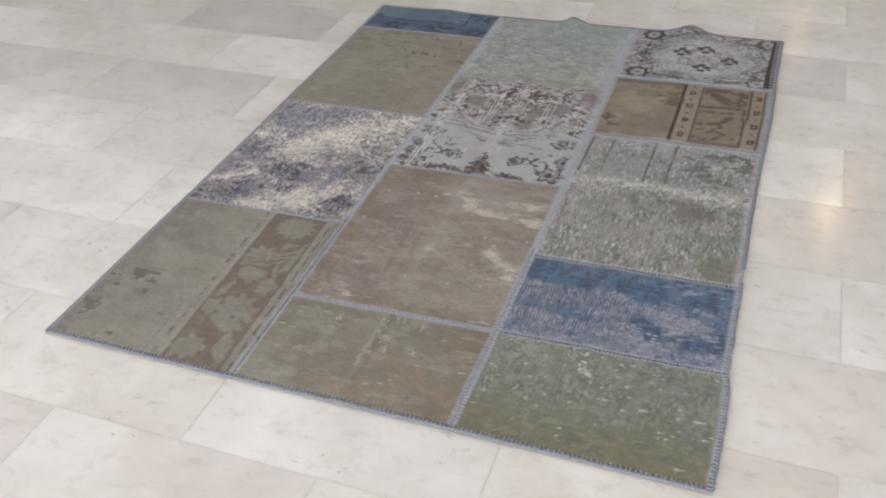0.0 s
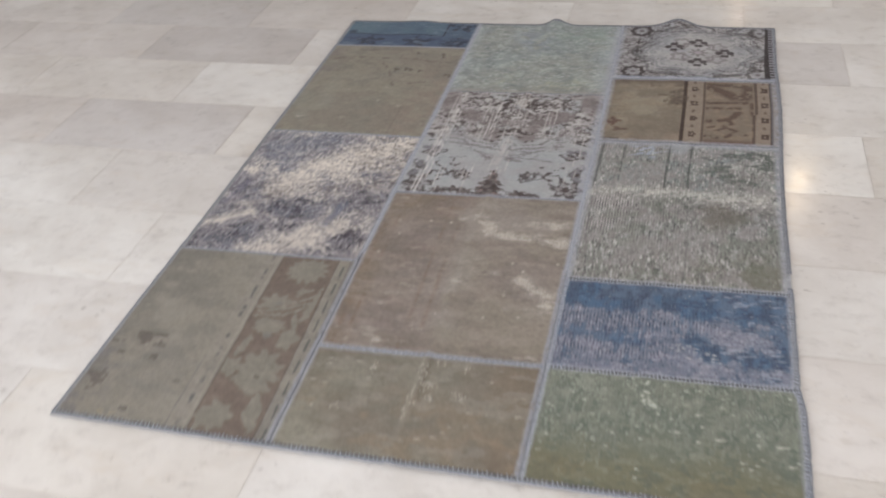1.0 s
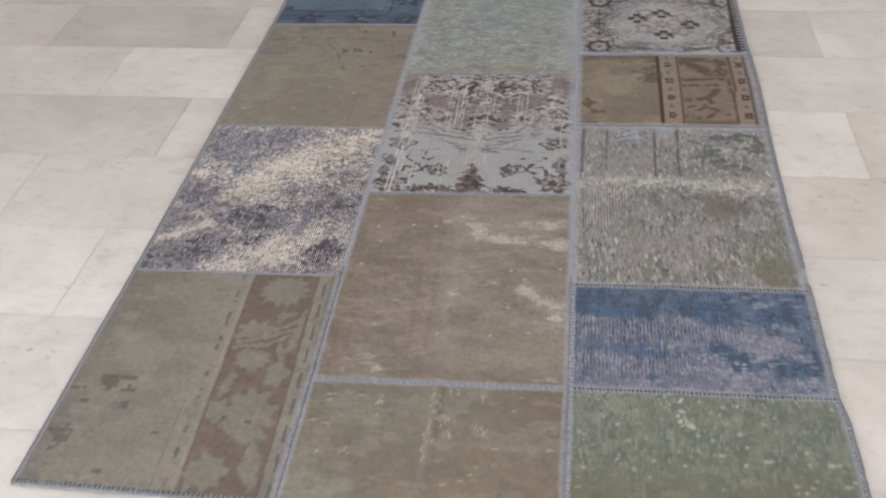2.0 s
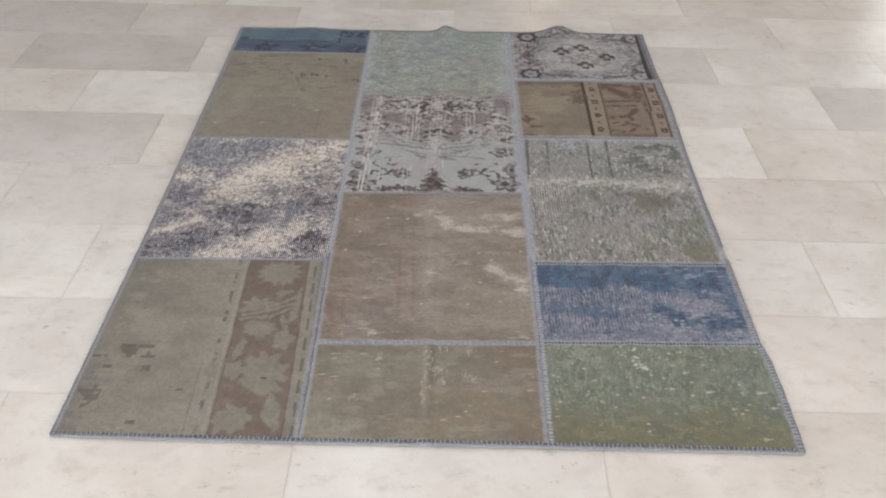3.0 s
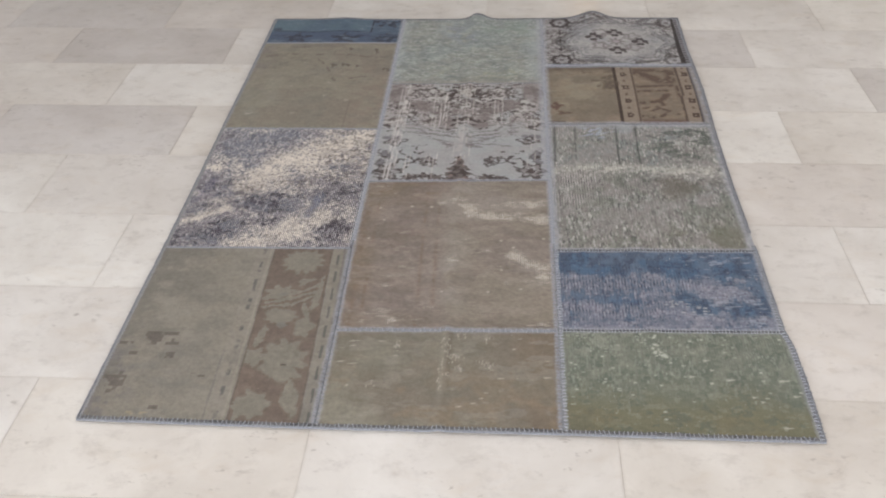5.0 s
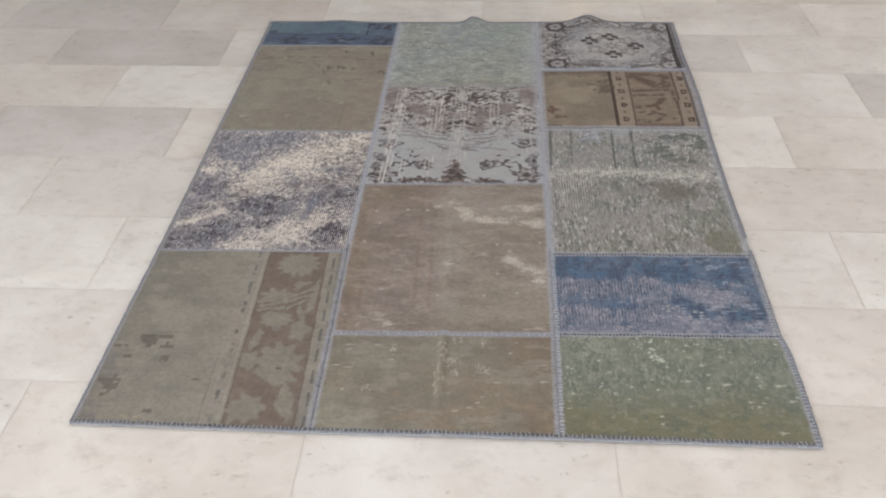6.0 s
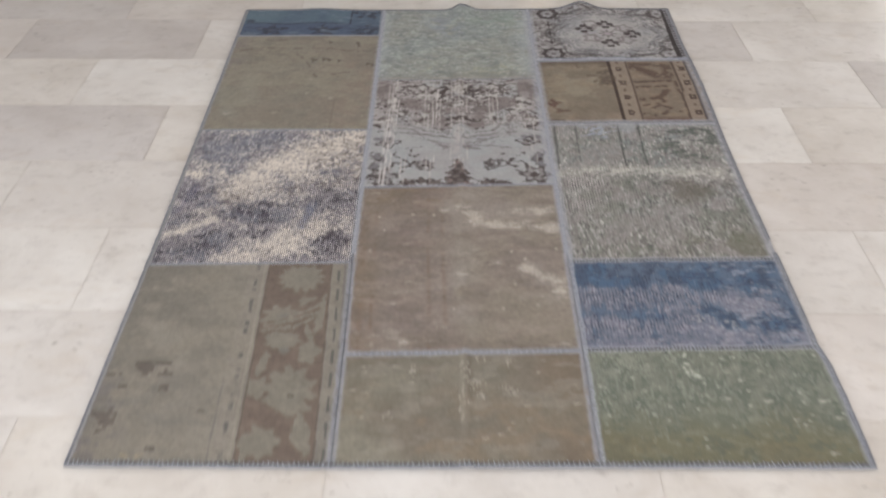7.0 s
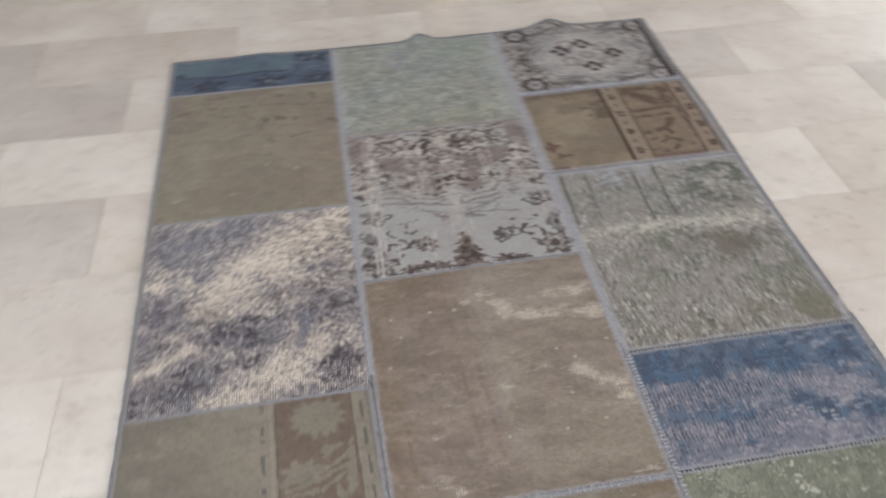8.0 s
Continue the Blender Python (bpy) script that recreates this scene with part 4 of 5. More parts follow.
def sage_plain(p):
    p.lay((132, 142, 138), 0.75 * sm(0.44, 0.60, p.n(0.09, 0, 4, 1.2)) * sm(0.1, 0.4, p.v))
    p.lay((152, 153, 132), 0.8 * sm(0.48, 0.62, p.n(0.09, 1, 4, 1.6, 0.6)) * sm(0.85, 0.3, p.v))
    p.lay((112, 122, 116), 0.55 * sm(0.52, 0.63, p.n(0.016, 2, 4, 1.5, 0.7)))
    p.lay((162, 168, 158), 0.55 * sm(0.53, 0.64, p.n(0.016, 3, 4, 1.5, 0.7)))
    p.lay((104, 116, 112), 0.5 * sm(0.030, 0.008, np.abs(p.n(0.06, 4, 2, 1.6) - 0.5)) * sm(0.42, 0.58, p.n(0.1, 5)))
    p.lay((118, 118, 110), 0.5 * sm(0.10, 0.02, p.v + 0.08 * (p.n(0.02, 6, 3) - 0.5)))
    p.lay((160, 154, 142), 0.6 * sm(0.04, 0.0, p.v + 0.05 * (p.n(0.03, 7, 3) - 0.5)))
    p.lay((134, 144, 152), 0.6 * p.glow([(0.38, 0.80), (0.46, 0.66)], 0.06) * sm(0.36, 0.56, p.n(0.03, 8, 3)))
    p.lay((130, 150, 134), 0.5 * p.glow([(0.70, 0.82), (0.90, 0.84)], 0.07) * sm(0.36, 0.56, p.n(0.04, 9, 3)))
    p.lay((160, 168, 168), 0.55 * np.maximum(sm(0.84, 0.98, p.u), sm(0.10, 0.0, p.u)) * sm(0.3, 0.55, p.n(0.03, 11, 3)))
    p.lay((176, 178, 172), 0.6 * p.ticks(0.012, 0.006, 10, 0.12))
    p.worn, p.fleck, p.spot = 0.12, 0.28, 0.22


def green_plain(p):
    p.lay((112, 109, 79), 0.92 * sm(0.64, 0.16, p.v + 0.25 * (p.n(0.12) - 0.5) + 0.10 * sm(0.85, 1.0, p.u)))
    p.lay((102, 111, 96), 0.5 * sm(0.46, 0.65, p.n(0.11, 1)) * sm(0.15, 0.4, p.v))
    p.lay((116, 121, 102), 0.5 * sm(0.46, 0.64, p.n(0.05, 2, 4, 1.3, 0.65)) * sm(0.2, 0.6, p.v))
    dense = 0.30 * sm(0.55, 1.0, p.v) + 0.22 * bell(p.u - 0.20, 0.24) * sm(0.25, 0.65, p.v) + 0.14 * bell(p.u - 0.90, 0.12) * sm(0.3, 0.7, p.v)
    dense = dense + 0.20 * bell(p.v - 0.42, 0.05) * sm(0.42, 0.25, p.u) + 0.12 * bell(p.v - 0.28, 0.08) * sm(0.45, 0.2, p.u)
    dense = np.clip(dense * sm(0.30, 0.62, p.n(0.05, 3, 3)) * 1.5 + 0.015, 0, 0.7)
    p.lay((134, 138, 115), 0.40 * sm(0.54, 0.68, p.n(0.011, 8, 3, 1.4, 0.7) + 0.10 * dense))
    p.lay((84, 94, 82), 0.45 * sm(0.56, 0.68, p.n(0.018, 7, 3, 1.2, 0.7)))
    p.lay((160, 166, 146), 0.6 * p.ticks(0.0040, 0.0095, 4, 0.36 * dense * (0.35 + 0.65 * sm(0.35, 0.75, p.v))))
    p.lay((156, 163, 143), 0.5 * p.ticks(0.0046, 0.0080, 9, 0.30 * dense * (0.4 + 0.6 * sm(0.35, 0.75, p.v))))
    p.lay((146, 152, 132), 0.4 * sm(0.60, 0.74, p.strokes(0.0050, 12, 1.57, 3.2, 2) + 0.12 * dense) * sm(0.15, 0.6, p.v))
    p.lay((128, 130, 112), 0.4 * sm(0.50, 0.64, p.strokes(0.014, 13, 1.57, 2.4, 3)) * sm(0.2, 0.6, p.v))
    p.lay((184, 188, 166), 0.75 * p.ticks(0.0085, 0.0040, 10, 0.10 * dense + 0.004))
    p.lay((190, 192, 170), 0.7 * sm(0.46, 0.58, p.n(0.007, 11, 2)) * np.maximum(p.line((p.u, p.v), [(0.412, 0.95), (0.408, 0.78)], 0.008, 0.6), p.line((p.u, p.v), [(0.408, 0.78), (0.445, 0.735)], 0.006, 0.6)))
    for cu, cv, wide in ((0.69, 0.515, 0.022), (0.537, 0.54, 0.014), (0.61, 0.70, 0.016), (0.626, 0.607, 0.010), (0.613, 0.481, 0.010), (0.80, 0.32, 0.010), (0.94, 0.376, 0.018), (0.907, 0.515, 0.028), (0.87, 0.10, 0.022), (0.77, 0.36, 0.010)):
        p.lay((182, 182, 160), 0.7 * p.blob((p.u, p.v), cu, cv, wide * 0.8, 0.009, 3, 0.3, 0.1, 0.4))
    p.lay((118, 109, 76), 0.45 * sm(0.54, 0.70, p.n(0.06, 6, 3, 2.5)) * sm(0.35, 0.15, p.v))
    p.fleck, p.spot, p.worn = 0.08 + 0.35 * dense, 0.1, 0.05 + 0.15 * sm(0.5, 0.9, p.v)


def blue_worn(p):
    f = 1.0 * sm(0.60, 0.78, p.v + 0.10 * (p.n(0.08) - 0.5) - 0.06 * bell(p.u - 0.42, 0.08) + 0.06 * bell(p.u - 0.6, 0.1))
    f = f + 0.8 * p.glow([(0.58, 0.39), (0.66, 0.31), (0.67, 0.25)], 0.022) + 0.9 * p.glow([(0.81, 0.27), (0.86, 0.24)], 0.018) + 0.8 * p.glow([(0.95, 0.50), (0.955, 0.24)], 0.018)
    f = f + 0.40 * p.glow([(0.03, 0.38), (0.24, 0.37), (0.36, 0.31)], 0.016) + 0.40 * p.glow([(0.80, 0.60), (0.96, 0.56)], 0.028) + 0.30 * p.glow([(0.22, 0.11), (0.34, 0.11)], 0.010)
    f = f - 0.30 * p.glow([(0.70, 0.90), (0.71, 0.55)], 0.012) - 0.22 * p.glow([(0.86, 0.92), (0.87, 0.60)], 0.014)
    g = 0.9 * f + 1.15 * (p.n(0.05, 1, 6, 1.7, 0.68) - 0.5) + 0.55 * (p.strokes(0.0075, 21, 1.57, 4.5, 2) - 0.5) + 0.10
    p.lay((112, 118, 132), sm(-0.05, 0.20, g))
    p.lay((85, 105, 128), sm(0.16, 0.40, g))
    p.lay((64, 97, 127), 0.75 * sm(0.46, 0.58, p.n(0.06, 2) + 0.12 * p.glow([(0.55, 0.70), (0.66, 0.72)], 0.03)) * sm(0.40, 0.6, g))
    p.lay((66, 99, 131), 0.8 * sm(0.42, 0.56, p.n(0.022, 16, 3)) * np.clip(p.glow([(0.20, 0.72), (0.31, 0.70)], 0.022) + p.glow([(0.55, 0.72), (0.67, 0.70)], 0.024) + p.glow([(0.62, 0.34), (0.67, 0.27)], 0.018) + 0.8 * p.glow([(0.80, 0.80), (0.93, 0.84)], 0.02), 0, 1))
    p.lay((66, 78, 96), 0.6 * sm(0.50, 0.62, p.strokes(0.016, 9, 1.57, 2.6)) * sm(0.3, 0.6, g))
    p.lay((62, 70, 92), 0.55 * sm(0.54, 0.66, p.n(0.02, 3, 5, 1.4, 0.7)) * sm(0.05, 0.3, g))
    p.lay((150, 147, 155), 0.45 * sm(0.54, 0.66, p.n(0.013, 4, 4, 2.0, 0.7)) * sm(0.5, 0.15, g))
    p.lay((98, 107, 124), 0.7 * sm(0.50, 0.62, p.n(0.018, 7, 4, 2.2, 0.7)) * sm(0.4, 0.1, g))
    p.lay((166, 163, 170), 0.5 * p.ticks(0.0049, 0.011, 12, 0.16 * sm(0.6, 0.2, g)))
    p.lay((150, 156, 168), 0.55 * sm(0.64, 0.74, p.strokes(0.007, 13, 0.0, 3.6, 2)) * sm(0.5, 0.8, p.u))
    p.lay((52, 60, 84), 0.6 * p.ticks(0.0049, 0.009, 14, 0.14))
    p.lay((184, 182, 178), 0.7 * p.ticks(0.012, 0.005, 15, 0.30 * np.clip(p.glow([(0.54, 0.30), (0.68, 0.22)], 0.016), 0, 1)))
    p.fleck, p.spot = 0.22, 0.40
    rows = np.clip(1.1 * bell(p.v - 0.56, 0.10) * sm(0.75, 0.55, p.u) + 0.9 * bell(p.v - 0.24, 0.11) * sm(0.62, 0.35, p.u) + 0.4 * bell(p.v - 0.74, 0.05) * bell(p.u - 0.34, 0.10), 0, 1)
    p.worn = np.clip(0.9 * rows + 0.10, 0, 0.95)


def speckled(p):
    p.lay((142, 142, 137), 0.7 * sm(0.45, 0.65, p.n(0.14)))
    p.lay((134, 130, 116), 0.6 * sm(0.42, 0.12, p.v + 0.3 * (p.n(0.1, 1) - 0.5)))
    p.lay((118, 130, 128), 0.6 * sm(0.5, 0.66, p.n(0.10, 2)) * sm(0.3, 0.5, p.v))
    p.lay((134, 128, 121), 0.6 * sm(0.5, 0.62, p.n(0.07, 11)) * sm(0.6, 0.4, p.u))
    p.lay((114, 118, 106), 0.45 * sm(0.5, 0.62, p.n(0.05, 12)))
    busy = 0.65 + 0.40 * sm(0.66, 0.58, p.v) + 0.25 * sm(0.55, 0.7, p.u) * sm(0.66, 0.8, p.v)
    p.lay((84, 85, 80), 0.75 * busy * sm(0.54, 0.66, p.strokes(0.0058, 3, 1.50, 3.6, 3, 0.65)))
    p.lay((172, 169, 161), 0.65 * busy * sm(0.53, 0.65, p.strokes(0.0052, 4, 1.62, 3.6, 3, 0.65)))
    p.lay((76, 75, 71), 0.80 * p.ticks(0.0044, 0.0170, 5, 0.20 * busy))
    p.lay((194, 188, 177), 0.85 * p.ticks(0.0044, 0.0180, 6, 0.18 * busy * (0.5 + 0.5 * sm(0.3, 0.6, p.v)) + 0.05 * sm(0.3, 0.1, p.v)))
    p.lay((128, 119, 114), 0.5 * sm(0.52, 0.64, p.strokes(0.010, 19, 1.57, 2.2, 3)))
    p.lay((180, 178, 164), 0.7 * p.ticks(0.0095, 0.0055, 7, 0.16 * sm(0.70, 0.82, p.v) * sm(0.45, 0.65, p.u)))
    p.lay((110, 115, 99), 0.45 * sm(0.50, 0.62, p.n(0.045, 20, 3, 1.4)) * sm(0.62, 0.5, p.v))
    p.lay((146, 139, 133), 0.45 * sm(0.52, 0.64, p.n(0.05, 21, 3, 1.3)))
    p.fleck, p.spot = 0.22, 0.26
    for line, lo, firm in ((0.040, 0.55, 0.7), (0.165, 0.62, 0.7), (0.408, 0.58, 0.95), (0.525, 0.61, 0.95), (0.046, 0.20, 0.6), (0.53, 0.06, 0.3), (0.41, 0.05, 0.25)):
        p.lay((70, 73, 68), firm * bell(p.u - line - 0.006 * np.sin(p.v * 7), 0.0055) * sm(lo, lo + 0.06, p.v) * sm(0.28, 0.46, p.n(0.04, 6, 2)))
    p.lay((190, 185, 171), 0.70 * bell(p.v - 0.585 - 0.015 * np.sin(p.u * 6), 0.042) * sm(0.36, 0.56, p.n(0.014, 7, 4, 1.0, 0.75)) * sm(-0.4, 0.5, p.u))
    p.lay((200, 196, 182), 0.7 * p.ticks(0.0058, 0.013, 8, 0.30 * bell(p.v - 0.58, 0.05)))
    p.lay((84, 86, 78), 0.6 * bell(p.v - 0.50, 0.05) * sm(0.50, 0.62, p.n(0.014, 17, 4, 1.0, 0.7)) * sm(0.2, 0.5, p.u))
    p.lay((106, 97, 84), 0.7 * p.blob((p.u, p.v), 0.69, 0.45, 0.11, 0.085, 3, 0.2, 0, 0.6))
    p.lay((70, 78, 70), 0.65 * sm(0.53, 0.63, p.n(0.02, 8, 4, 2.2, 0.65)) * sm(0.62, 0.74, p.v) * sm(0.5, 0.65, p.u))
    p.lay((102, 101, 76), 0.6 * sm(0.46, 0.60, p.n(0.05, 14, 3)) * sm(0.25, 0.1, p.v) * sm(0.5, 0.75, p.u))
    p.lay((158, 168, 182), 0.8 * p.blob((p.u, p.v), 0.295, 0.935, 0.085, 0.055, 5, 0.3, 0, 0.5) * sm(0.46, 0.56, p.strokes(0.010, 9, 0.6, 2.2)))
    p.lay((150, 154, 157), 0.6 * p.blob((p.u, p.v), 0.46, 0.95, 0.05, 0.045, 0, 0, 0, 0.4))
    p.lay((154, 158, 164), 0.6 * sm(0.945, 0.995, p.v + 0.03 * (p.n(0.03, 15) - 0.5)))
    comb = bell(p.u - 0.14, 0.13) * np.clip(bell(p.v - 0.50, 0.06) + bell(p.v - 0.36, 0.05), 0, 1)
    p.lay((156, 149, 142), 0.45 * comb)
    p.worn = np.clip(0.75 * comb * sm(0.35, 0.55, p.n(0.03, 18, 3)) + 0.25 * sm(0.5, 0.65, p.n(0.12, 10)) * sm(0.8, 0.3, p.u), 0, 1)


def key_border(p):
    """Tan field beside a brown border with small hooked squares."""
    k = p.knots(0.0040, 0.006, 0.004)
    u, v = k
    p.lay((142, 131, 106), 0.9 * p.blob((p.u, p.v), 0.24, 0.50, 0.22, 0.46, 0, 0, 0, 0.6))
    p.lay((146, 128, 104), 0.6 * sm(0.35, 0.1, p.v) * (u < 0.46))
    p.lay((118, 108, 88), 0.5 * sm(0.50, 0.62, p.n(0.06, 21, 4, 1.5)) * (u < 0.46))
    p.lay((138, 120, 92), 0.5 * sm(0.52, 0.64, p.n(0.05, 22, 4, 1.6)) * (u < 0.46))
    p.lay((116, 100, 80), 0.6 * sm(0.48, 0.66, p.n(0.08)))
    p.lay((92, 74, 60), 0.7 * sm(0.88, 0.97, p.v + 0.08 * (p.n(0.02, 1) - 0.5)))
    p.lay((141, 125, 104), 0.8 * (u > 0.475) * (u < 0.57))
    p.lay((124, 108, 88), 0.8 * (u > 0.57) * (u < 0.86))
    p.lay((139, 122, 102), 0.8 * (u > 0.86) * (u < 0.95))
    dark = (60, 40, 30)
    p.lay(dark, 0.92 * (np.abs(p.u - 0.460) < 0.011))
    p.lay((88, 68, 52), 0.8 * (np.abs(p.u - 0.570) < 0.007))
    p.lay((84, 64, 50), 0.85 * (np.abs(p.u - 0.852 - 0.012 * (v > 0.45)) < 0.009))
    p.lay(dark, 0.92 * (np.abs(p.u - 0.948) < 0.009))
    for cu in (0.514, 0.910):
        for i in range(4):
            cv = 0.14 + 0.235 * i
            sq = (np.abs(u - cu) < 0.019) * (np.abs(v - cv) < 0.038) * ~((np.abs(u - cu) < 0.006) * (np.abs(v - cv) < 0.010))
            p.lay((72, 50, 38), (0.8 + 0.15 * p.n(0.01, 30, 2)) * sq)
            p.lay((88, 66, 52), 0.7 * (np.abs(u - cu) < 0.007) * (np.abs(v - cv - 0.117) < 0.022))
    inside = (p.u > 0.580) * (p.u < 0.850)
    shape = np.zeros(len(p.u))
    for pts, wide in (([(0.575, 0.895), (0.665, 0.825), (0.75, 0.715), (0.80, 0.72), (0.825, 0.80), (0.825, 0.87)], 0.017), ([(0.60, 0.93), (0.80, 0.91)], 0.010), ([(0.587, 0.62), (0.81, 0.637)], 0.0065),
                      ([(0.58, 0.535), (0.77, 0.548)], 0.0065), ([(0.60, 0.335), (0.66, 0.350), (0.722, 0.384), (0.767, 0.48)], 0.010), ([(0.70, 0.38), (0.735, 0.31), (0.69, 0.27)], 0.007),
                      ([(0.64, 0.20), (0.70, 0.245), (0.763, 0.205), (0.81, 0.15)], 0.005), ([(0.59, 0.125), (0.65, 0.10)], 0.0065), ([(0.70, 0.115), (0.76, 0.19)], 0.0065), ([(0.845, 0.62), (0.852, 0.45)], 0.008), ([(0.60, 0.24), (0.63, 0.26)], 0.006)):
        shape = np.maximum(shape, p.line(k, pts, wide * 1.1, 0.6))
    p.lay((88, 64, 46), 0.82 * shape * inside * sm(0.22, 0.46, p.n(0.015, 37, 2)))
    p.lay((140, 120, 92), 0.5 * inside * sm(0.54, 0.62, p.n(0.03, 36, 3)) * (1 - shape))
    p.lay((96, 62, 44), 0.8 * inside * sm(0.10, 0.02, p.v))
    tooth = np.zeros(len(p.u))
    for i, ln in enumerate((0.06, 0.11, 0.09, 0.16, 0.10)):
        tooth = np.maximum(tooth, (np.abs(v - 0.58 - 0.05 * i) < 0.018) * (u > 0.45 - ln * (0.6 + 0.7 * p.n(0.02, 9, 2))) * (u < 0.45))
    p.lay((86, 68, 52), 0.6 * tooth * sm(0.36, 0.52, p.n(0.012, 10, 2)))
    p.lay((92, 76, 58), 0.7 * p.blob(k, 0.42, 0.68, 0.05, 0.13, 5, 0.3) * sm(0.40, 0.52, p.n(0.018, 31, 3)))
    p.lay((92, 76, 60), 0.6 * (np.abs(v - 0.90) < 0.03) * (u > 0.25) * (u < 0.45) * sm(0.4, 0.6, p.n(0.03, 3)))
    p.lay((98, 62, 46), 0.8 * p.blob(k, 0.062, 0.295, 0.045, 0.055, 4, 0.3) * sm(0.3, 0.5, p.n(0.012, 4)))
    p.lay((96, 68, 52), 0.7 * p.blob(k, 0.105, 0.180, 0.040, 0.026, 3, 0.4))
    p.fleck, p.spot = 0.10, 0.15
    p.lay((80, 66, 56), 0.7 * (p.v < 0.05) * (p.u < 0.12))


def medallion(p):
    """Blue-grey ground, scalloped medallion, four dark flowers, rosettes in the corners."""
    k = p.knots(0.0032)
    u, v = k
    dark = (58, 46, 44)
    p.lay((172, 168, 163), 0.7 * sm(0.45, 0.62, p.n(0.07)))
    p.lay((150, 150, 151), 0.7 * sm(0.5, 0.66, p.n(0.09, 1)))
    a, b = (u - 0.530) / 0.37, (v - 0.49) / 0.43
    r = np.hypot(a, b) / (1 + 0.07 * np.cos(8 * np.arctan2(b, a)))
    out = r > 1.0
    p.lay((114, 116, 116), 0.6 * sm(0.17, 0.07, np.abs(r - 0.98)) * sm(0.36, 0.52, p.n(0.03, 8, 3)))
    p.lay((84, 80, 80), 0.6 * sm(0.03, 0.012, np.abs(r - 0.82)) * sm(0.45, 0.55, p.n(0.03, 7)))
    p.lay((100, 100, 102), 0.6 * sm(0.03, 0.01, np.abs(r - 1.07)))
    p.lay((112, 116, 118), 0.6 * sm(0.035, 0.012, np.abs(r - 0.86)) * sm(0.4, 0.55, p.n(0.03, 2)))
    lace = np.abs(fbm(u * p.w, v * p.h, 0.017, p.seed + 9, 2, 1.3) - 0.5)
    p.lay((92, 82, 79), 0.8 * sm(0.055, 0.020, lace) * out)
    p.lay((64, 52, 49), (0.30 + 0.35 * (u > 0.3)) * sm(0.56, 0.62, fbm(u * p.w, v * p.h, 0.016, p.seed + 12, 3, 1.4)) * out)
    p.lay((112, 110, 112), 0.65 * sm(0.05, 0.02, lace) * (r > 0.60) * (r < 1.0))
    p.lay((128, 130, 129), 0.5 * sm(0.09, 0.03, np.abs(r - 0.74)) * sm(0.38, 0.52, p.n(0.04, 12, 3)))
    p.lay((70, 60, 57), 0.8 * p.ticks(0.010, 0.006, 6, 0.11 * (r > 0.80)))
    p.lay((66, 55, 52), 0.8 * p.ticks(0.014, 0.005, 16, 0.40 * (r > 0.92) * (u < 0.42)))
    p.lay((84, 77, 75), 0.75 * sm(0.04, 0.015, np.abs(np.mod(r * 9 + 0.6 * p.n(0.05, 17, 2), 1) - 0.5) * 0.3) * (r > 0.86) * (r < 1.16) * sm(0.44, 0.56, p.n(0.03, 18, 3)))
    p.lay((80, 70, 68), 0.7 * sm(0.035, 0.014, np.abs(r - 1.10)) * sm(0.44, 0.54, p.n(0.02, 14, 2)))
    # tracery round the middle
    q = np.hypot((u - 0.52) / 0.15, (v - 0.49) / 0.17)
    p.lay((118, 108, 106), 0.75 * sm(0.10, 0.04, np.abs(q / (1 + 0.18 * np.cos(6 * np.arctan2(v - 0.49, u - 0.52))) - 0.85)))
    p.lay((112, 102, 100), 0.75 * p.blob(k, 0.52, 0.49, 0.05, 0.06, 8, 0.3))
    p.lay((160, 150, 150), 0.8 * p.blob(k, 0.52, 0.49, 0.022, 0.026))
    for cu, cv in ((0.42, 0.645), (0.63, 0.60), (0.41, 0.395), (0.63, 0.365)):
        p.lay((122, 114, 112), 0.7 * p.ring(k, cu, cv, 0.05, 0.055, 0.35, 5, 0.2))
    for cu, cv in ((0.363, 0.566), (0.517, 0.665), (0.685, 0.484), (0.519, 0.310)):
        for du, dv, ru, rv in ((-0.036, 0.008, 0.024, 0.030), (0.036, 0.008, 0.024, 0.030), (-0.010, 0.052, 0.014, 0.028), (0.012, 0.052, 0.014, 0.028), (-0.010, -0.048, 0.014, 0.026), (0.012, -0.048, 0.014, 0.026), (0.052, -0.030, 0.010, 0.014)):
            p.lay(dark, 0.9 * p.blob(k, cu + du, cv + dv, ru, rv))
        p.lay((96, 84, 80), 0.6 * p.blob(k, cu, cv, 0.010, 0.012))
    for cu, cv, firm in ((0.136, 0.890, 0.92), (0.128, 0.127, 0.92), (0.905, 0.885, 0.7), (0.885, 0.115, 0.7)):
        p.lay(dark, firm * (sm(0.30, 0.42, p.n(0.025, 33, 2)) if firm < 0.9 else 1) * p.ring(k, cu, cv, 0.060, 0.085, 0.30, 8, 0.08))
        p.lay((148, 146, 146), 0.7 * p.blob(k, cu, cv, 0.035, 0.05))
        p.lay((84, 72, 68), 0.8 * p.blob(k, cu, cv, 0.016, 0.020))
    for cv in (0.668, 0.505, 0.340):
        p.lay(dark if cv != 0.50 else (110, 88, 84), 0.85 * np.maximum(p.blob(k, 0.130, cv, 0.028, 0.014), p.blob(k, 0.130, cv, 0.010, 0.045)))
    for cu in (0.077, 0.197, 0.245):
        p.lay(dark, 0.85 * p.blob(k, cu, 0.026, 0.030, 0.020, 3, 0.3))
    p.lay((46, 35, 32), 0.95 * sm(0.918, 0.925, p.u - 0.018 * p.v))
    p.lay((150, 148, 152), 0.75 * (p.u > 0.958) * (np.mod(p.v * 22, 1) < 0.5))
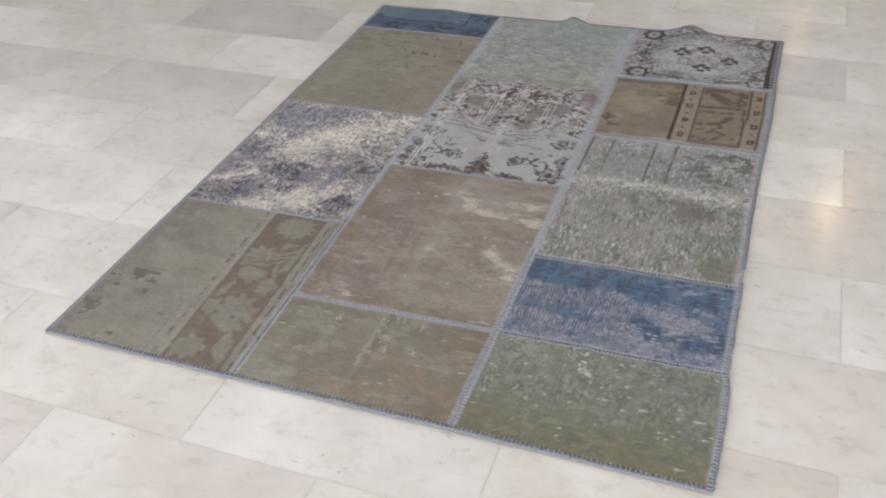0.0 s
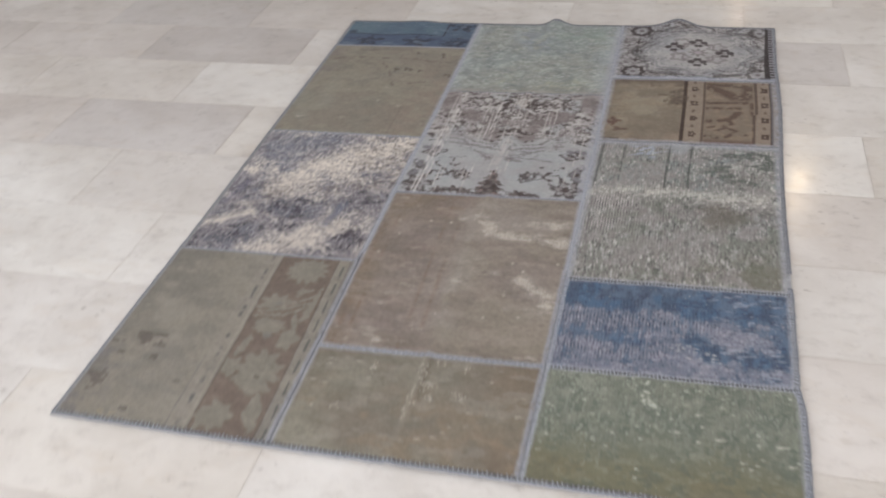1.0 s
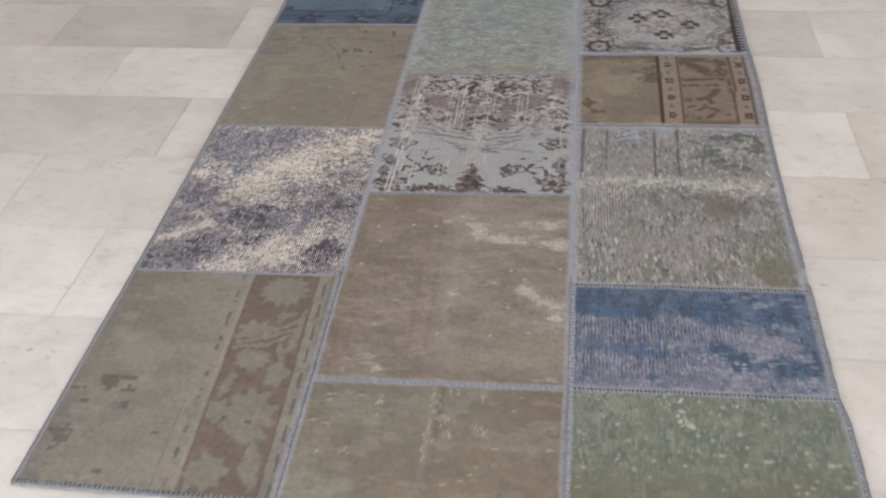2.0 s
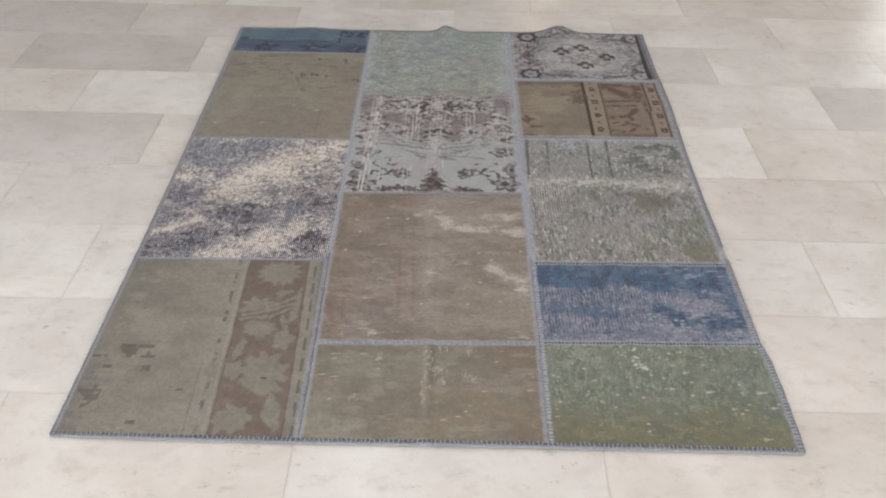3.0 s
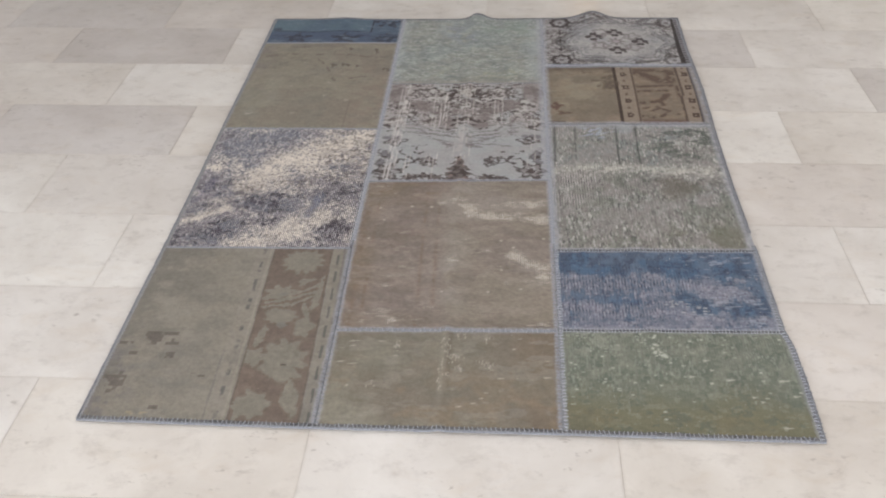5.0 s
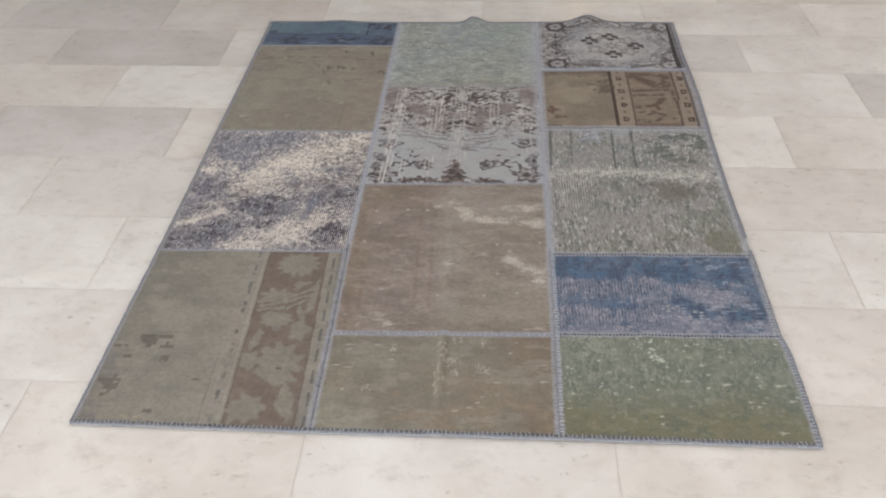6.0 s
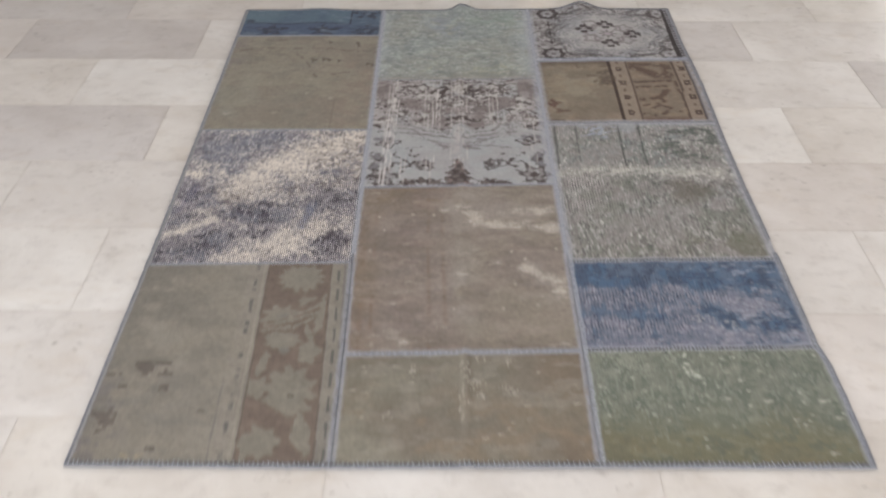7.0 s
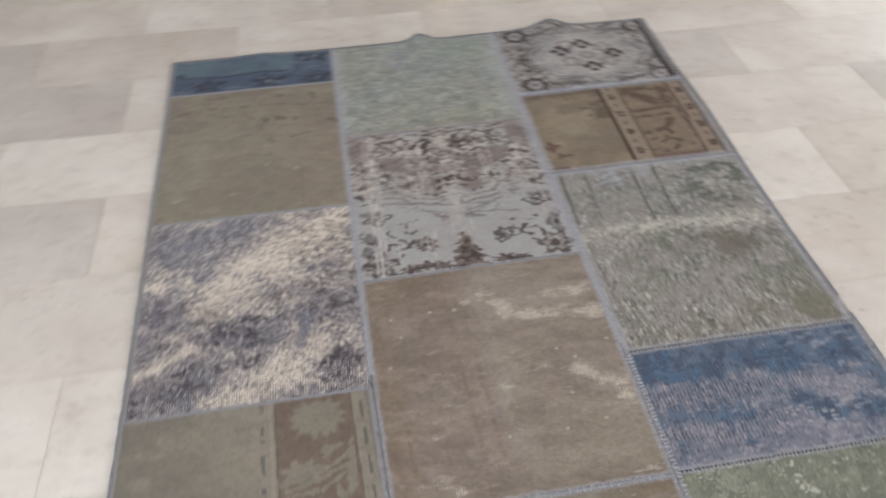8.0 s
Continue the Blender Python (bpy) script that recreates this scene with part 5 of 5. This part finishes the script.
    p.lay((70, 56, 50), 0.8 * sm(0.965, 0.985, p.v))
    p.lay((164, 172, 186), 0.7 * sm(0.07, 0.02, p.v + 0.04 * (p.n(0.03, 5) - 0.5)))
    p.worn, p.fleck, p.spot = 0.12, 0.16, 0.16


# ---------------------------------------------------------------- the rug: patches
SOFT = pile("short_wool_pile", 300.0, 0.9, (1.0, 2.0, 1.0), fleck_stretch=(0.8, 1.4, 1.0))
STREAKED = pile("streaked_wool_pile", 220.0, 0.95, (0.45, 2.2, 1.0), fleck_stretch=(0.5, 1.6, 1.0))
RIBBED = pile("worn_ribbed_wool", 260.0, 0.8, (2.0, 0.7, 1.0), 0.0049, 0.24, 200.0, (1.2, 0.7, 1.0), 0.7, (0.26, 0.48), 0.75, 0.0045)
RIBBED_WIDE = pile("worn_wide_ribbed_wool", 240.0, 0.7, (2.0, 0.7, 1.0), 0.0075, 0.50, 170.0, (1.6, 0.6, 1.0), 0.6, (0.42, 0.60), 0.36, 0.0060)
COARSE = pile("coarse_speckled_wool", 240.0, 0.8, (2.2, 0.8, 1.0), 0.0070, 0.40, 150.0, (1.5, 0.65, 1.0), 0.6, (0.36, 0.5), 0.7, 0.004)
FLECKED = pile("flecked_wool", 240.0, 0.6, (1.2, 1.0, 1.0), 0.0056, 0.65, 190.0, (0.9, 1.0, 1.0))
FINE = pile("fine_patterned_wool", 320.0, 0.6, (1.2, 1.2, 1.0), 0.0045, 0.75)

PATCHES = [  # column, place in it from the near hem, painter, ground colour, pile, label
    (0, 0, olive_border, (133, 126, 110), SOFT, "olive wool patch with a brown leaf-and-flower border"),
    (0, 1, distressed, (108, 107, 116), RIBBED, "worn cream and slate-purple ribbed wool patch"),
    (0, 2, brown_plain, (131, 121, 103), SOFT, "plain faded olive-brown wool patch"),
    (0, 3, blue_border, (72, 96, 115), STREAKED, "faded teal-blue wool patch with dark motifs"),
    (1, 0, tan_plain, (123, 113, 95), SOFT, "plain tan wool patch with pale worn flecks"),
    (1, 1, mauve_brown, (135, 122, 109), STREAKED, "faded brown wool patch with bare cream streaks"),
    (1, 2, floral, (156, 154, 151), FINE, "pale grey-blue wool patch with brown flower sprays"),
    (1, 3, sage_plain, (142, 145, 134), STREAKED, "faded sage-green wool patch"),
    (2, 0, green_plain, (106, 112, 96), FLECKED, "moss-green wool patch flecked with pale dots"),
    (2, 1, blue_worn, (122, 124, 138), RIBBED_WIDE, "worn denim-blue and mauve ribbed wool patch"),
    (2, 2, speckled, (133, 133, 124), COARSE, "speckled grey-green worn wool patch"),
    (2, 3, key_border, (128, 110, 86), SOFT, "tan wool patch with a dark brown hooked border"),
    (2, 4, medallion, (158, 154, 150), FINE, "pale blue-grey wool patch with a dark medallion"),
]
rug = tagged(new("patchwork_rug"), "patchwork rug of faded vintage wool pieces on marble floor", "rug")


SEAM_WIDE = [[0.004, 0.0045, 0.005, 0.005, 0.002], [0.004, 0.0085, 0.006, 0.0, 0.002], [0.004, 0.0075, 0.009, 0.0125, 0.008, 0.002]]   # half-widths of the frayed edges


def patch_place(col, row, u, v):
    left, right = COLUMNS[col]
    y = (left[row] * (1 - u) + right[row] * u) * (1 - v) + (left[row + 1] * (1 - u) + right[row + 1] * u) * v
    x = edge_x(col, y) * (1 - u) + edge_x(col + 1, y) * u
    return x, y


def rug_patch(col, row, painter, base, material, label, seed, step=0.0022):
    left, right = COLUMNS[col]
    w, h = 0.49, left[row + 1] - left[row]
    nu, nv = round(w / step), round(h / step)
    gu, gv = np.meshgrid(np.linspace(0, 1, nu + 1), np.linspace(0, 1, nv + 1))
    u, v = gu.ravel(), gv.ravel()
    x, y = patch_place(col, row, u, v)
    cloth = Cloth(u, v, w, h, seed, base)
    painter(cloth)
    # loose pale threads where the edge was overcast
    fray = fbm(x, y, 0.012, seed + 70, 3) - 0.5
    sides = [(u * w, (0.005, 0.0085, 0.0085 if row < 2 else 0.014)[col]), ((1 - u) * w, (0.0095 if col == 0 or row < 2 else 0.018) if col < 2 else (0.013, 0.014, 0.019, 0.023, 0.012)[row]), (v * h, SEAM_WIDE[col][row]), ((1 - v) * h, SEAM_WIDE[col][row + 1])]
    for d, wide in sides:
        if col == 2 and row == 4 and d is sides[1][0]:
            continue
        cloth.lay((158, 160, 166), (0.60 + 1.0 * fray) * sm(wide * 1.35 + 0.001, wide * 0.65, d + 0.010 * fray) * (wide > 0))
    rim = np.minimum(np.minimum(u, 1 - u) * w, np.minimum(v, 1 - v) * h)
    z = lie(x, y) - 0.0022 * np.exp(-rim / 0.004) - 0.0006 * cloth.worn + 0.0012 * (fbm(x, y, 0.012, seed + 90, 2) - 0.5)
    top = np.stack([x, y, z], 1)
    idx = np.arange((nu + 1) * (nv + 1)).reshape(nv + 1, nu + 1)
    quads = np.stack([idx[:-1, :-1], idx[:-1, 1:], idx[1:, 1:], idx[1:, :-1]], -1).reshape(-1, 4)
    ring = np.concatenate([idx[0, :-1], idx[:-1, -1], idx[-1, :0:-1], idx[:0:-1, 0]])
    low = top[ring].copy()
    low[:, 2] -= THICK - 0.003
    r2 = len(top) + np.arange(len(ring))
    skirt = np.stack([ring, r2, np.roll(r2, -1), np.roll(ring, -1)], -1)
    verts, faces = np.concatenate([top, low]), np.concatenate([quads, skirt])
    me = bpy.data.meshes.new("rug_patch")
    me.vertices.add(len(verts))
    me.vertices.foreach_set("co", verts.ravel())
    me.loops.add(faces.size)
    me.loops.foreach_set("vertex_index", faces.ravel().astype(np.int32))
    me.polygons.add(len(faces))
    me.polygons.foreach_set("loop_start", np.arange(0, faces.size, 4, dtype=np.int32))
    me.update(calc_edges=True)
    me.shade_smooth()
    rgba = np.ones((len(verts), 4), np.float32)
    rgba[:len(top), :3] = np.clip(cloth.c, 0.005, 0.9)
    rgba[len(top):, :3] = rgba[ring, :3]
    me.attributes.new("woven", "FLOAT_COLOR", "POINT").data.foreach_set("color", rgba.ravel())
    for key, share in (("worn", cloth.worn), ("fleck", cloth.fleck), ("spot", cloth.spot)):
        share = np.broadcast_to(share, u.shape)
        me.attributes.new(key, "FLOAT", "POINT").data.foreach_set("value", np.concatenate([share, share[ring]]).astype(np.float32))
    me.materials.append(material)
    return part("rug_patch", me, None, rug, label)


for i, (col, row, painter, base, material, label) in enumerate(PATCHES):
    rug_patch(col, row, painter, base, material, label, 11 + 97 * i, 0.0017 if painter in (floral, medallion, key_border, distressed) else 0.0022)

# the sheet under the patches
g = np.linspace(0, 1, 61)
verts, faces = [], []
for j, b in enumerate(g):
    yb = 2.03 * b
    for a in g:
        xa = edge_x(0, yb) + 0.003 + a * (edge_x(3, yb) - edge_x(0, yb) - 0.006)
        verts.append((xa, yb + 0.003 + 0.014 * a * b - 0.014 * b, float(lie(xa, yb)) - 0.0045))
faces = [(61 * j + i, 61 * j + i + 1, 61 * j + 62 + i, 61 * j + 61 + i) for j in range(60) for i in range(60)]
sheet = part("backing", mesh_from("backing", verts, faces, BACKING, True), None, rug, "dark felt backing")
solid = sheet.modifiers.new("thickness", "SOLIDIFY")
solid.thickness, solid.offset = 0.0022, -1.0


# ---------------------------------------------------------------- the rug: seams and hem
def path_of(points):
    """Even steps along a polyline: places and sideways directions."""
    p = np.array(points, float)
    d = np.r_[0, np.cumsum(np.hypot(*np.diff(p, axis=0).T))]
    return p, d


def along(points, s):
    p, d = path_of(points)
    return np.interp(s, d, p[:, 0]), np.interp(s, d, p[:, 1])


def band(points, width, rise, seed, step=0.006):
    """A low, uneven strip of yarn that follows a line on the rug."""
    length = path_of(points)[1][-1]
    n = max(8, int(length / step))
    verts, faces = [], []
    for i in range(n + 1):
        s = length * i / n
        x, y = along(points, s)
        x1, y1 = along(points, min(length, s + 0.01))
        x0, y0 = along(points, max(0, s - 0.01))
        d = math.hypot(x1 - x0, y1 - y0)
        sx, sy = (y1 - y0) / d, -(x1 - x0) / d
        wob = 1 + 0.55 * (noise.noise((s * 60, seed, 0)))
        mid = 0.0015 * noise.noise((s * 25, seed, 4))
        for k in range(7):
            q = (k - 3) / 3
            off = mid + q * width / 2 * wob
            px, py = x + sx * off, y + sy * off
            z = float(lie(px, py)) - 0.0024 + (rise + 0.0024) * math.sqrt(max(0, 1 - q * q)) + 0.0006 * noise.noise((s * 220, k * 1.7, seed))
            verts.append((px, py, z))
    faces = [(7 * i + k, 7 * i + k + 1, 7 * i + 8 + k, 7 * i + 7 + k) for i in range(n) for k in range(6)]
    return verts, faces


def stitches(points, pitch, length, shift, seed, thick=0.0021, rise=0.0010, tilt=0.22):
    """Short threads laid across a line, one mesh."""
    total = path_of(points)[1][-1]
    rnd = random.Random(seed)
    verts, faces = [], []
    for i in range(int(total / pitch)):
        s = (i + 0.5 + rnd.uniform(-0.15, 0.15)) * pitch
        x, y = along(points, s)
        x1, y1 = along(points, min(total, s + 0.01))
        x0, y0 = along(points, max(0, s - 0.01))
        d = math.hypot(x1 - x0, y1 - y0)
        tx, ty = (x1 - x0) / d, (y1 - y0) / d
        a = rnd.gauss(0, tilt)
        dx, dy = ty * math.cos(a) + tx * math.sin(a), -tx * math.cos(a) + ty * math.sin(a)
        ln, w = length * rnd.uniform(0.65, 1.2) / 2, thick * rnd.uniform(0.8, 1.2) / 2
        cx, cy = x + ty * shift, y - tx * shift
        n = len(verts)
        for e, hgt in ((-1.0, 0.0), (-0.55, 1.0), (0.55, 1.0), (1.0, 0.0)):
            px, py = cx + dx * e * ln, cy + dy * e * ln
            z = float(lie(px, py)) - 0.0012
            for sd, up in ((-1, 0), (0, 1), (1, 0)):
                verts.append((px - dy * sd * w, py + dx * sd * w, z + (rise + 0.0012) * hgt * (0.35 + 0.65 * up)))
        for k in range(3):
            for q in range(2):
                faces.append((n + 3 * k + q, n + 3 * k + q + 1, n + 3 * k + 4 + q, n + 3 * k + 3 + q))
    return verts, faces


def seam(name, points, width, rise, seed, material, rows, label="pale blue-grey yarn"):
    """A seam or hem with its rows of stitches: (pitch, length, sideways shift, material)."""
    strip = part(name, mesh_from(name, *band(points, width, rise, seed), material, True), None, rug, label)
    for j, (pitch, length, shift, thread) in enumerate(rows):
        st = part("stitching", mesh_from("stitching", *stitches(points, pitch, length, shift, seed * 7 + j, rise=0.0016 if thread is YARN_LIGHT else 0.0010), thread), None, strip)
        tagged(st, kind="stuff")
    return strip


def seam_line(col, row):
    return [patch_place(col, row, u, 0.0) for u in np.linspace(0.01, 0.99, 12)]


for row in (1, 2, 3):
    seam("seam", seam_line(0, row), 0.0050, 0.0005, 20 + row, YARN, [(0.0080, 0.010, 0.0, YARN_MIX)])
seam("seam", seam_line(1, 1), 0.0060, 0.0006, 31, YARN, [(0.0075, 0.016, 0.0, YARN), (0.0120, 0.017, 0.0, YARN_LIGHT)])
seam("seam", seam_line(1, 2), 0.0040, 0.0003, 32, YARN_MIX, [(0.0100, 0.012, 0.0, YARN_MIX)])
seam("seam", seam_line(1, 3), 0.0020, 0.0002, 33, YARN_MIX, [(0.0140, 0.007, 0.0, YARN_MIX)])
for row in (1, 2, 3, 4):
    seam("seam", seam_line(2, row), 0.005, 0.0005, 40 + row, YARN_MIX if row > 2 else YARN_DARK, [(0.0078, 0.016, 0.0, YARN_LIGHT if row < 3 else YARN_MIX), (0.0090, 0.013, 0.001, YARN_MIX)][:2 if row > 1 else 1])
for i in (1, 2):
    low = [(float(edge_x(i, y)), y) for y in np.linspace(0.0, 0.62, 20)]
    high = [(float(edge_x(i, y)), y) for y in np.linspace(0.62, 2.013 + 0.010 * i, 40)]
    seam("seam", low, 0.0035, 0.0001, 50 + i, YARN_HEM if i == 1 else YARN_MIX, [(0.0110, 0.010, -0.0070, YARN), (0.0092, 0.013, 0.0055, YARN_LIGHT), (0.0110, 0.010, 0.0, YARN_MIX)] if i == 2 else [(0.0100, 0.009, -0.0045, YARN_MIX), (0.0130, 0.009, 0.0050, YARN)])
    seam("seam", high, 0.010, 0.0006, 55 + i, YARN_PALE, [(0.0110, 0.015, 0.001, YARN_PALE), (0.0130, 0.017, -0.001, YARN)])

front = [patch_place(c, 0, u, 0.0) for c in range(3) for u in np.linspace(0, 1, 9)[c > 0:]]
back = [patch_place(c, len(COLUMNS[c][0]) - 2, u, 1.0) for c in range(3) for u in np.linspace(0, 1, 9)[c > 0:]]
west = [(float(edge_x(0, y)), y) for y in np.linspace(-0.004, 2.018, 40)]
east = [(float(edge_x(3, y)), y) for y in np.linspace(0.0, 2.041, 40)]
fine = lambda pts: [tuple(along(pts, s)) for s in np.linspace(0, path_of(pts)[1][-1], 60)]
part_of = lambda pts, a, b: [q for q in pts if a <= q[1] <= b]
HEM_WOOL = {61: (YARN_EDGE, YARN_FRONT), 62: (YARN_DARK, YARN_HEM), 63: (YARN_MIX, YARN_OLIVE), 65: (YARN_MIX, YARN_OLIVE), 64: (YARN_HEM, YARN_HEM), 66: (YARN_HEM, YARN_MIX)}
for pts, side, seed, pitch in ((fine(front), -1, 61, 0.0092), (fine(back), 1, 62, 0.0095), (part_of(west, -1, 1.2), 1, 63, 0.0100), (part_of(west, 1.17, 3), 1, 65, 0.011), (part_of(east, -1, 0.66), -1, 64, 0.0092), (part_of(east, 0.63, 3), -1, 66, 0.011)):
    p = np.array(pts)
    t = np.gradient(p, axis=0)
    t /= np.hypot(t[:, 0], t[:, 1])[:, None]
    inner = p + side * 0.006 * np.stack([t[:, 1], -t[:, 0]], 1)      # the overcast strip lies just inside the edge
    rolled, overcast = HEM_WOOL[seed]
    seam("hem", [tuple(q) for q in p], 0.006 if seed == 61 else 0.005, 0.0006, seed, rolled, [(0.0055, 0.008, 0.0, YARN_MIX), (0.0085, 0.009, 0.0, rolled)] if seed == 61 else [(0.0140, 0.008, 0.0, YARN if seed == 62 else YARN_HEM)], "rolled yarn hem")
    seam("hem_overcast", [tuple(q) for q in inner], 0.012 if seed in (61, 64) else 0.008, 0.0004, seed + 9, overcast, [(pitch, 0.013, 0.0, YARN_LIGHT if seed in (61, 64) else YARN if seed == 62 else YARN_MIX)], "dark edge with pale overcast stitches")


# ---------------------------------------------------------------- the tiled floor
floor = structure("floor", box_bm(X_W, X_E, Y_S - T, Y_N, -0.05, -0.0012), GROUT, "polished pale marble tiles laid in running bond")


def tile_geometry(length, seed=0):
    """A tile with slightly worn, wavering edges; its middle lies at the origin."""
    a, b, ch = length / 2 - 0.0005, TILE_W / 2 - 0.0005, 0.0004
    rim = [(-a + 2 * a * i / 8, -b, 0, -1) for i in range(8)] + [(a, -b + 2 * b * i / 5, 1, 0) for i in range(5)]
    rim += [(a - 2 * a * i / 8, b, 0, 1) for i in range(8)] + [(-a, b - 2 * b * i / 5, -1, 0) for i in range(5)]
    rnd, n = random.Random(seed), len(rim)
    waver = [rnd.uniform(-0.0005, 0.0003) for _ in rim]
    verts = [(x + nx * (w - i), y + ny * (w - i), z) for z, i in ((-0.02, 0), (-ch, 0), (0.0, ch)) for (x, y, nx, ny), w in zip(rim, waver)]
    faces = [(n * k + i, n * k + (i + 1) % n, n * k + n + (i + 1) % n, n * k + n + i) for k in (0, 1) for i in range(n)] + [tuple(range(2 * n, 3 * n))]
    return verts, faces


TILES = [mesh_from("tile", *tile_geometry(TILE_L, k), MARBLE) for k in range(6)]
# tones of tiles that differ from their neighbours, some evening the light: (row, position) -> colour
WHITE, CREAM, GREY, DUSK, LIGHT = rgb(240, 237, 232), rgb(230, 225, 218), rgb(217, 212, 208), rgb(225, 219, 213), rgb(232, 228, 223)
# rows below 0 toned down, west rows 0-2 toned up: light falloff in colour
TONES = {(3, -1): GREY, (3, -2): DUSK, (3, -3): DUSK, (4, -1): WHITE, (4, -2): CREAM, (5, -1): GREY, (5, -2): DUSK, (5, -3): DUSK,
         (6, -1): DUSK, (6, -2): GREY, (6, -3): DUSK, (7, -1): CREAM, (7, -2): DUSK, (2, -1): LIGHT, (2, -2): WHITE, (1, -1): WHITE, (1, -2): WHITE, (0, -1): LIGHT, (1, 0): WHITE,
         (3, 2): WHITE, (3, 3): CREAM, (3, 4): LIGHT, (4, 2): LIGHT, (4, 3): GREY, (4, 4): LIGHT, (5, 2): GREY, (5, 3): LIGHT,
         (6, 3): CREAM, (6, 4): DUSK, (7, 3): DUSK, (2, 3): CREAM, (2, 2): DUSK, (1, 3): LIGHT, (1, 2): LIGHT, (0, 2): DUSK, (0, 3): CREAM,
         (-1, 2): CREAM, (-1, 0): CREAM, (-1, 1): LIGHT, (-1, 3): LIGHT, (-2, 0): DUSK, (-2, 1): CREAM, (-2, 2): DUSK, (-2, 3): CREAM, (-2, -1): DUSK, (-3, 2): DUSK, (-3, 3): DUSK, (-3, 1): CREAM}
rng = random.Random(7)
near, far = [], []
for row in range(-11, 27):
    odd = row % 2 == 0                     # every other row is set half a tile aside
    y = ROW_0 + (row + 0.5) * TILE_W
    cols = [(COL_0 + (c + 0.5 + (0.5 if odd else 0)) * TILE_L, True, c) for c in range(-6, 8 - odd)]
    if odd:
        cols += [(X_W + TILE_L / 4, None, -7), (X_E - TILE_L / 4, None, 8)]
    for x, me, c in cols:
        (near if me and -2.6 < x < 3.9 and -1.7 < y < 5.3 else far).append((x, y, me, row, c))
near.sort(key=lambda q: (q[0] - 0.75) ** 2 + (q[1] - 1.2) ** 2)
far += near[300:]
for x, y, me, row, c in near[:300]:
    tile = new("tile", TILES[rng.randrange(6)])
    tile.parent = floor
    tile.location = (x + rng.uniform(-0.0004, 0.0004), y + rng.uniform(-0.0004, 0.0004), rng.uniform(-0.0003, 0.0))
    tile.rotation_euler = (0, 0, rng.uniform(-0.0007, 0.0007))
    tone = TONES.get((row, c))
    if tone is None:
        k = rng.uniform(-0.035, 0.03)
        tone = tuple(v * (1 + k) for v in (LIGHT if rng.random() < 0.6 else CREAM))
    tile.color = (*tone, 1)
verts, faces = [], []
for x, y, me, row, c in far:
    v, f = tile_geometry(TILE_L if me else TILE_L / 2)
    n = len(verts)
    verts += [(x + a, y + b, z) for a, b, z in v]
    faces += [tuple(i + n for i in q) for q in f]
rest = part("tile_field", mesh_from("tile_field", verts, faces, MARBLE_FAR), None, floor)
tagged(rest, "further pale marble tiles", kind="stuff")
